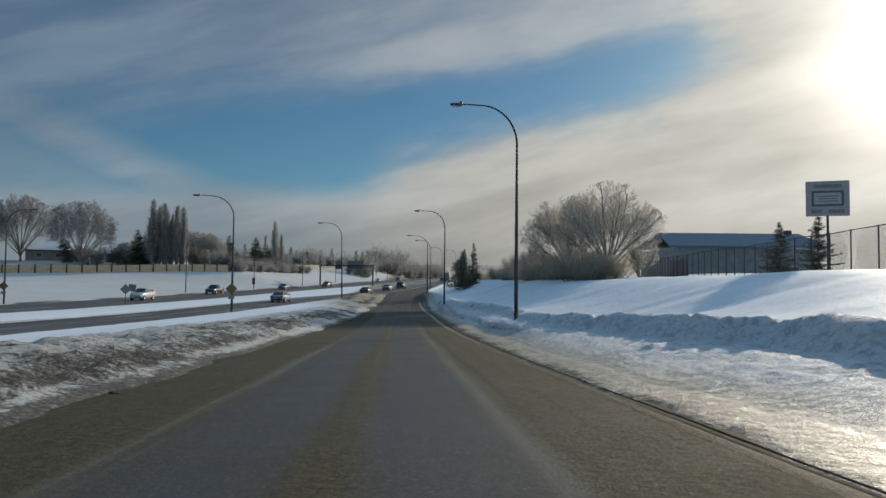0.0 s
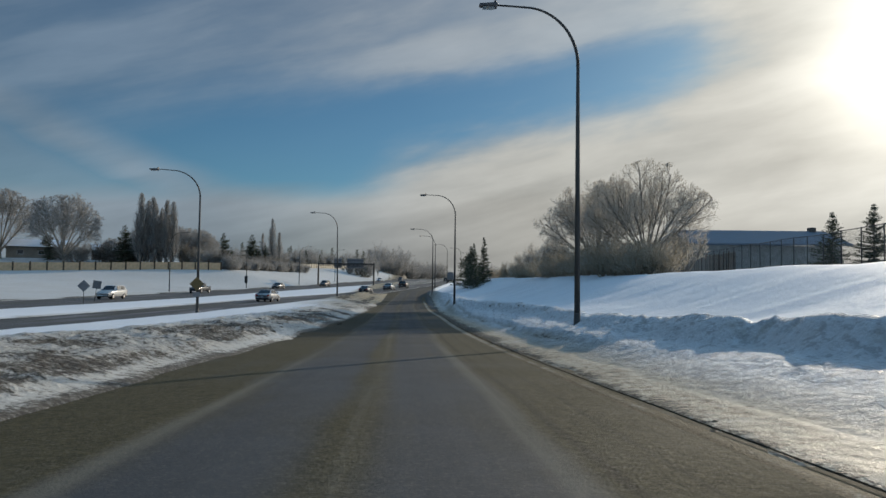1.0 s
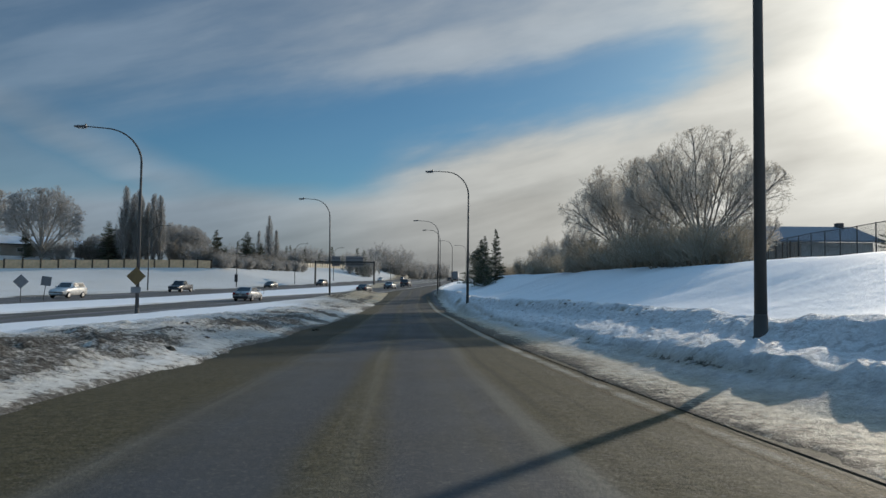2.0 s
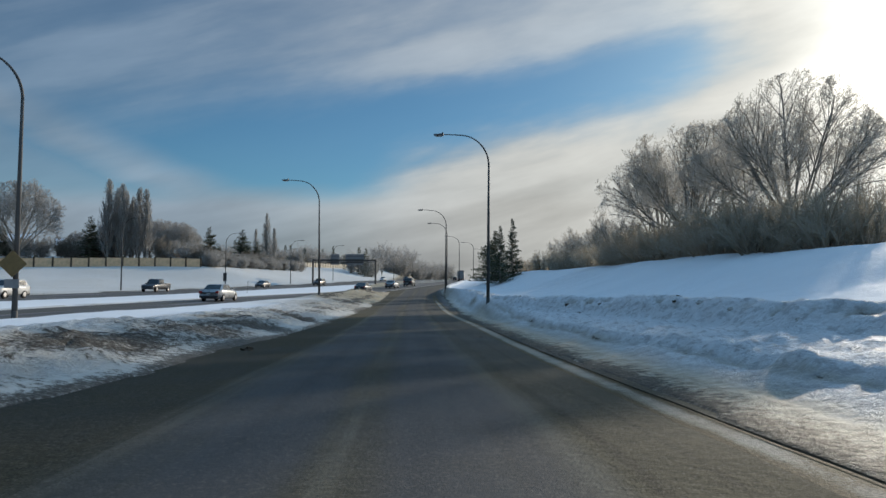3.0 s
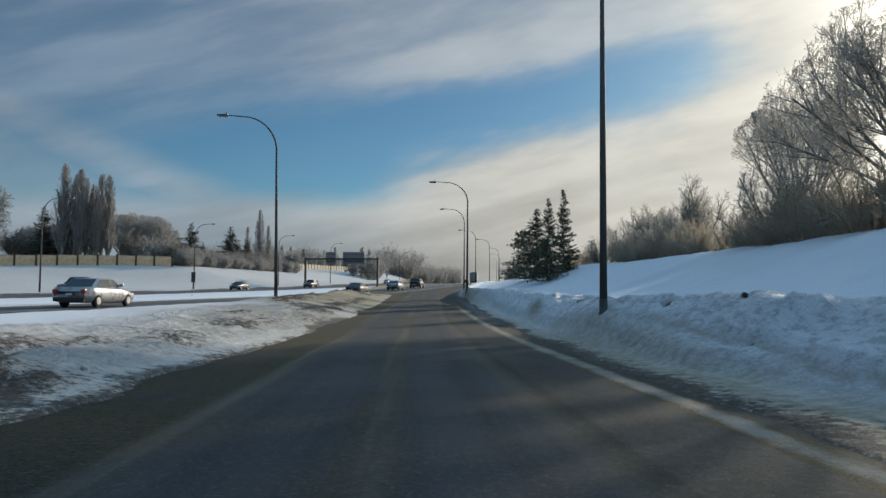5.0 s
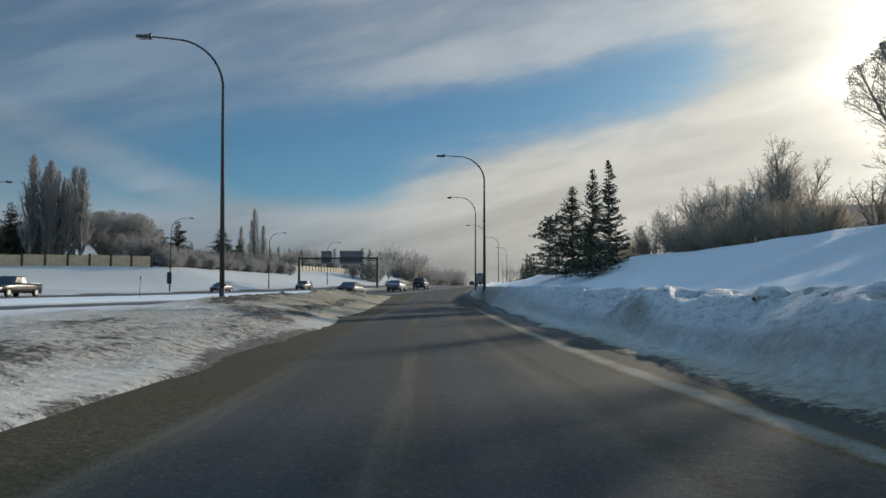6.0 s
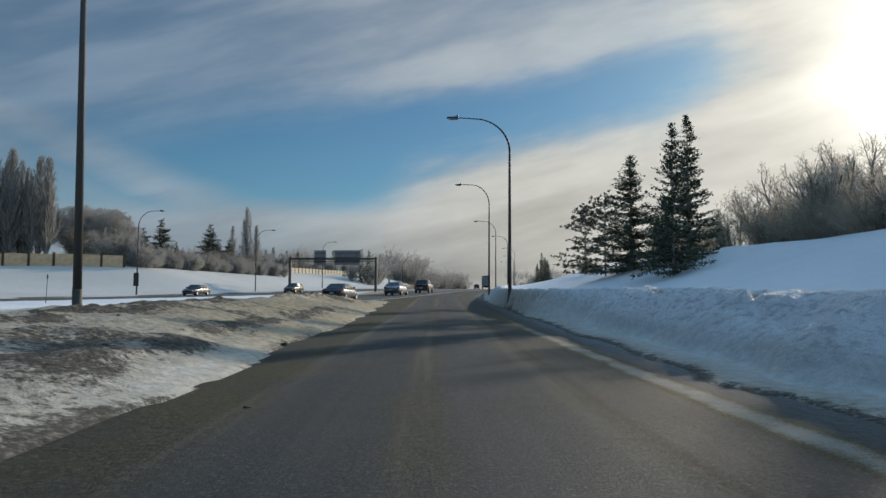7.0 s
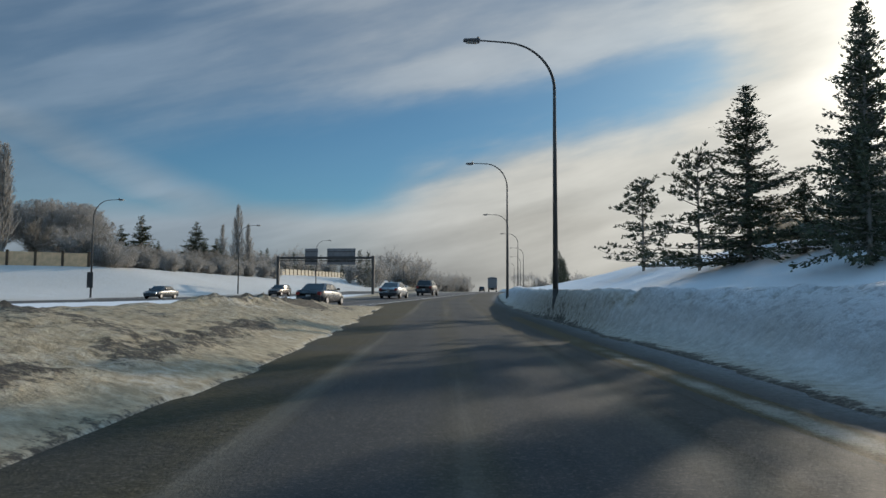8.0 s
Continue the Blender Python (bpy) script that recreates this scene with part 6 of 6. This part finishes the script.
    if kind == "pickup":
        part("bed_liner", box(-0.82, 0.82, -2.65, -1.02, 1.06, 1.10, 0.01), TRIM, car)
        for sx in (-0.92, 0.92):
            part("bed_rail", box(sx - 0.06, sx + 0.06, -2.80, -0.98, 1.07, 1.19, 0.02), paint, car)
        part("tailgate", box(-0.86, 0.86, -2.86, -2.78, 0.66, 1.19, 0.02), paint, car)
    return car


def on_hwy(y, off):
    slope = (float(hwy_mid(y + 2)) - float(hwy_mid(y - 2))) / 4
    z = float(left_z(y)) * (1 - float(smooth01((y - 135) / 30))) + float(road_z(y)) * float(smooth01((y - 135) / 30))
    return float(hwy_mid(y)) + off, y, z + 0.03, -math.degrees(math.atan(slope))


def on_far(y, off):
    slope = (float(far_mid(y + 2)) - float(far_mid(y - 2))) / 4
    return float(far_mid(y)) + off, y, float(left_z(y)) + 0.03, 180 - math.degrees(math.atan(slope))


build_car("sedan", PAINT_SILVER, *on_hwy(98, 0.4), "dusty silver four-door saloon car on the highway")
build_car("sedan", PAINT_DARK, *on_hwy(148, 0.3), "dark green-grey four-door saloon with salt-dusted flanks")
build_car("sedan", PAINT_SILVER, *on_hwy(166, 0.6), "light silver-blue saloon car driving on the highway")
build_car("suv", PAINT_BROWN, *on_hwy(181, 0.9), "dark brown crossover car driving on the highway")
build_car("pickup", PAINT_BLACK, *on_far(137, -1.6), "black crew-cab pickup truck on the oncoming carriageway")
build_car("suv", PAINT_WHITE, *on_far(101, 0.2), "dirty white hatchback car on the oncoming carriageway")
build_car("sedan", PAINT_DARK, *on_far(181, -1.0), "dark saloon car on the oncoming carriageway")
build_car("suv", PAINT_BROWN, *on_far(206, 1.8), "dark crossover car near the sign gantry")
build_car("sedan", PAINT_WHITE, *on_far(290, -1.5), "distant white saloon car on the oncoming carriageway")
build_car("suv", PAINT_DARK, *on_far(330, 1.5), "distant dark car on the oncoming carriageway")
build_car("suv", PAINT_BROWN, *on_hwy(330, -1.2), "distant dark car on the highway ahead")


def lorry(x, y, z, turn):
    """Box lorry seen from behind: body with rear door, cab, chassis, wheels."""
    t = root("box_lorry", pose(x, y, z, 0, 0, turn), "grey box lorry driving ahead on the highway", "lorry")
    bodym = plain("lorry_box_grey", (0.36, 0.365, 0.36), 0.5, 0.1, 0.15, 1.5)
    b = part("cargo_box", box(-1.25, 1.25, -4.6, 1.7, 1.05, 3.75, 0.04), bodym, t)
    part("rear_door", box(-1.1, 1.1, -4.66, -4.605, 1.2, 3.5, 0.01), plain("lorry_door", (0.24, 0.245, 0.25), 0.5), b, "dark roller door")
    part("rear_frame", box(-1.27, 1.27, -4.64, -4.5, 3.62, 3.80, 0.02), TRIM, b)
    for side in (-1, 1):
        part("side_panel", box(side * 1.262 - 0.012, side * 1.262 + 0.012, -2.6, 1.0, 1.5, 3.3, 0.004), WHITEPAINT, b, "white panel on the side")
        part("tail_light", box(side * 1.0 - 0.14, side * 1.0 + 0.14, -4.66, -4.55, 0.82, 0.98, 0.01), TAIL, t)
        for yy in (-3.2, 3.1):
            wheel(t, side * 1.02, yy, 0.48)
    part("cab", box(-1.2, 1.2, 1.85, 3.9, 0.75, 3.0, 0.12), PAINT_WHITE, t)
    part("windscreen", box(-1.05, 1.05, 3.895, 3.93, 1.8, 2.7, 0.02), PANE, t)
    part("chassis", box(-0.5, 0.5, -4.5, 3.4, 0.6, 1.04, 0.02), TRIM, t)
    part("exhaust_stack", tube_mesh("exhaust_stack", [(1.0, 1.75, 1.0), (1.0, 1.75, 3.95)], [0.07, 0.06], DARKSTEEL, 8), None, t)
    part("roof_unit", box(-0.8, 0.8, 1.0, 1.9, 3.76, 4.15, 0.05), bodym, t)


lorry(*on_hwy(296, 1.8)[:3], on_hwy(296, 0)[3])


# ================= small things along the near road =================
def lump_mesh(seed, r):
    bm = bmesh.new()
    bmesh.ops.create_icosphere(bm, subdivisions=3, radius=r)
    rng = random.Random(seed)
    for v in bm.verts:
        k = 1 + 0.5 * noise.noise(v.co * (1.7 / r) + Vector((seed * 3.1, 0, 0)))
        k += 0.22 * noise.noise(v.co * (5.0 / r) + Vector((seed * 1.3, 4, 0)))
        v.co = v.co * k
        v.co.z *= 0.55
    me = bpy.data.meshes.new("clod")
    bm.to_mesh(me)
    bm.free()
    return me


def clods():
    """Frozen brown clods and snow blocks fallen on the verge and the road."""
    dirt_m = plain("frozen_mud", (0.075, 0.06, 0.045), 0.9, 0.0, 0.3, 9.0, 0.2, 0.02)
    snow_m = plain("dirty_snow_block", (0.45, 0.43, 0.40), 0.8, 0.0, 0.25, 7.0, 0.3, 0.02)
    kinds = []
    for k in range(4):
        for m in (dirt_m, snow_m):
            me = lump_mesh(k + 1, 0.16)
            me.materials.append(m)
            kinds.append(me)
    fixed = [(3.0, 19.0, 0.45, 0), (-4.1, 10.2, 0.4, 0), (3.3, 88.6, 1.5, 1), (-3.3, 95.6, 0.3, 0), (1.6, 58.5, 0.35, 2), (-6.8, 48.0, 1.6, 0), (-7.6, 46.8, 1.1, 0), (-8.6, 47.5, 0.9, 0), (-4.2, 52.5, 0.9, 2), (-5.4, 38.6, 1.2, 0)]
    rng = random.Random(9)
    for k in range(46):
        y = rng.uniform(4, 140)
        if rng.random() < 0.62:
            x = float(left_edge(y)) - rng.uniform(0.1, 3.6)
        else:
            x = float(right_edge(y)) + rng.uniform(0.8, 3.6)
            fixed.append((x, y, rng.uniform(0.2, 0.5), rng.randrange(4) * 2 + 1))
            continue
        fixed.append((x, y, rng.uniform(0.2, 0.65), rng.randrange(8)))
    for k in range(20):
        y = rng.uniform(80, 110)
        fixed.append((float(right_edge(y)) + float(crest_off(y)) * rng.uniform(0.75, 1.0), y, rng.uniform(0.3, 0.75), rng.choice((0, 2, 4, 6, 1, 3, 5))))
    for k in range(16):
        y = rng.uniform(44, 78)
        fixed.append((float(right_edge(y)) + float(crest_off(y)) * rng.uniform(0.85, 1.0), y, rng.uniform(0.35, 0.8), rng.choice((0, 2, 4, 1))))
    for x, y, s, k in fixed:
        on_road = left_edge(y) - 0.25 < x < right_edge(y) + 0.1
        z = float(road_z(y)) + 0.02 if on_road else land_z(x, y)
        ob = new("clod" if k % 2 == 0 else "snow_block", kinds[k % 8])
        ob.matrix_world = pose(x, y, z - 0.01 - (0 if on_road else 0.07 * s), rng.uniform(-20, 20), rng.uniform(-20, 20), rng.uniform(0, 360)) @ Matrix.Diagonal((s, s, s, 1))
        tagged(ob, "frozen brown clod of mud by the road" if k % 2 == 0 else "dirty block of frozen snow by the road", "clod" if k % 2 == 0 else "snow block", "lumps along the road")


clods()


def salt_line():
    """Worn pale edge line with packed salt and grit, almost flush with the asphalt."""
    line = smooth_curve([-20, 0, 20, 40, 50, 70, 86, 115, 140, 170], [3.4, 3.06, 2.61, 2.36, 2.24, 2.30, 1.85, 1.78, 2.2, 3.3], 8)
    ys = np.arange(2.1, 132, 0.3)
    V, Fc, A = [], [], []
    n = 9
    for y in ys:
        w = 0.24 * float(np.interp(y, [2, 18, 34, 46, 60, 90, 118, 132], [0.42, 0.48, 0.75, 1.0, 1.1, 1.25, 1.2, 1.0]))
        sh = 0.05 * float(fbm(np.array([5.0]), np.array([y]), 0.5, 75, 3)[0])
        x0, z = float(line(y)) + sh, float(road_z(y))
        fade = float(np.interp(y, [2, 10, 30, 46, 105, 130], [0.2, 0.4, 0.65, 1.0, 1.0, 0.0]))
        s = (x0 - float(left_edge(y)) + 0.7) / (float(right_edge(y)) + 1.4 - float(left_edge(y)))
        crown = 0.03 * (1 - (2 * s - 1) ** 2)
        for k in range(n):
            f = k / (n - 1) * 2 - 1
            V.append((x0 + f * w, y, z + crown + 0.0025 + 0.006 * (1 - f * f)))
            A.append((1 - f * f) * fade)
    for j in range(len(ys) - 1):
        for k in range(n - 1):
            a = j * n + k
            Fc.append((a, a + 1, a + n + 1, a + n))

    def build(N, I):
        p = N.n("ShaderNodeNewGeometry").outputs["Position"]
        at = N.n("ShaderNodeAttribute")
        at.attribute_name = "cover"
        f = N.m("ADD", N.m("MULTIPLY", N.noise(p, 1.1, 6.0, 0.65), 0.5), N.m("MULTIPLY", N.noise(p, 30.0, 4.0, 0.8), 0.5))
        k = N.m("ADD", at.outputs["Fac"], N.m("MULTIPLY", N.m("SUBTRACT", f, 0.5), 2.6))
        sand = N.mix(N.ramp(N.noise(p, 34.0, 4.0, 0.75), 0.36, 0.64), (0.045, 0.035, 0.018), (0.12, 0.095, 0.05))
        N.put(I["Base Color"], N.mix(N.ramp(k, 0.40, 1.10), sand, N.mix(f, (0.16, 0.145, 0.115), (0.40, 0.375, 0.32))))
        I["Roughness"].default_value = 0.8
        I["Specular IOR Level"].default_value = 0.15
        bump(N, I, N.noise(p, 34.0, 4.0, 0.75), 0.7, 0.02)

    # dark strip painting the shade in the gap between gutter and ploughed ice
    G, Gf = [], []
    for j, y in enumerate(np.arange(2.1, 66, 0.3)):
        x0, z = float(line(y)) + 0.19 + 0.03 * float(fbm(np.array([9.0]), np.array([y]), 0.9, 79, 3)[0]), float(road_z(y))
        w = 0.012 + 0.020 * max(0.0, float(fbm(np.array([2.0]), np.array([y]), 0.6, 81, 2)[0]) + 0.25)
        for f, dz in ((-1, 0.010), (0, 0.004), (1, 0.016)):
            G.append((x0 + f * w, y, z + 0.022 + dz))
        if j:
            a = (j - 1) * 3
            Gf += [(a, a + 1, a + 4, a + 3), (a + 1, a + 2, a + 5, a + 4)]
    tagged(new("trim_gutter_gap_shade", mesh_of("trim_gutter_gap_shade", G, Gf, plain("gutter_shade", (0.045, 0.038, 0.027), 1.0, 0.0, 0.35, 7.0, 0.0), True)), "narrow dark strip standing for the shaded gap along the icy gutter", "road edge", kind="structure")
    me = mesh_of("trim_salted_edge_line", V, Fc, material("salted_line", build), True)
    me.attributes.new("cover", "FLOAT", "POINT").data.foreach_set("value", A)
    tagged(new("trim_salted_edge_line", me), "worn pale edge line caked with salt and grit", "road marking", kind="structure")


salt_line()
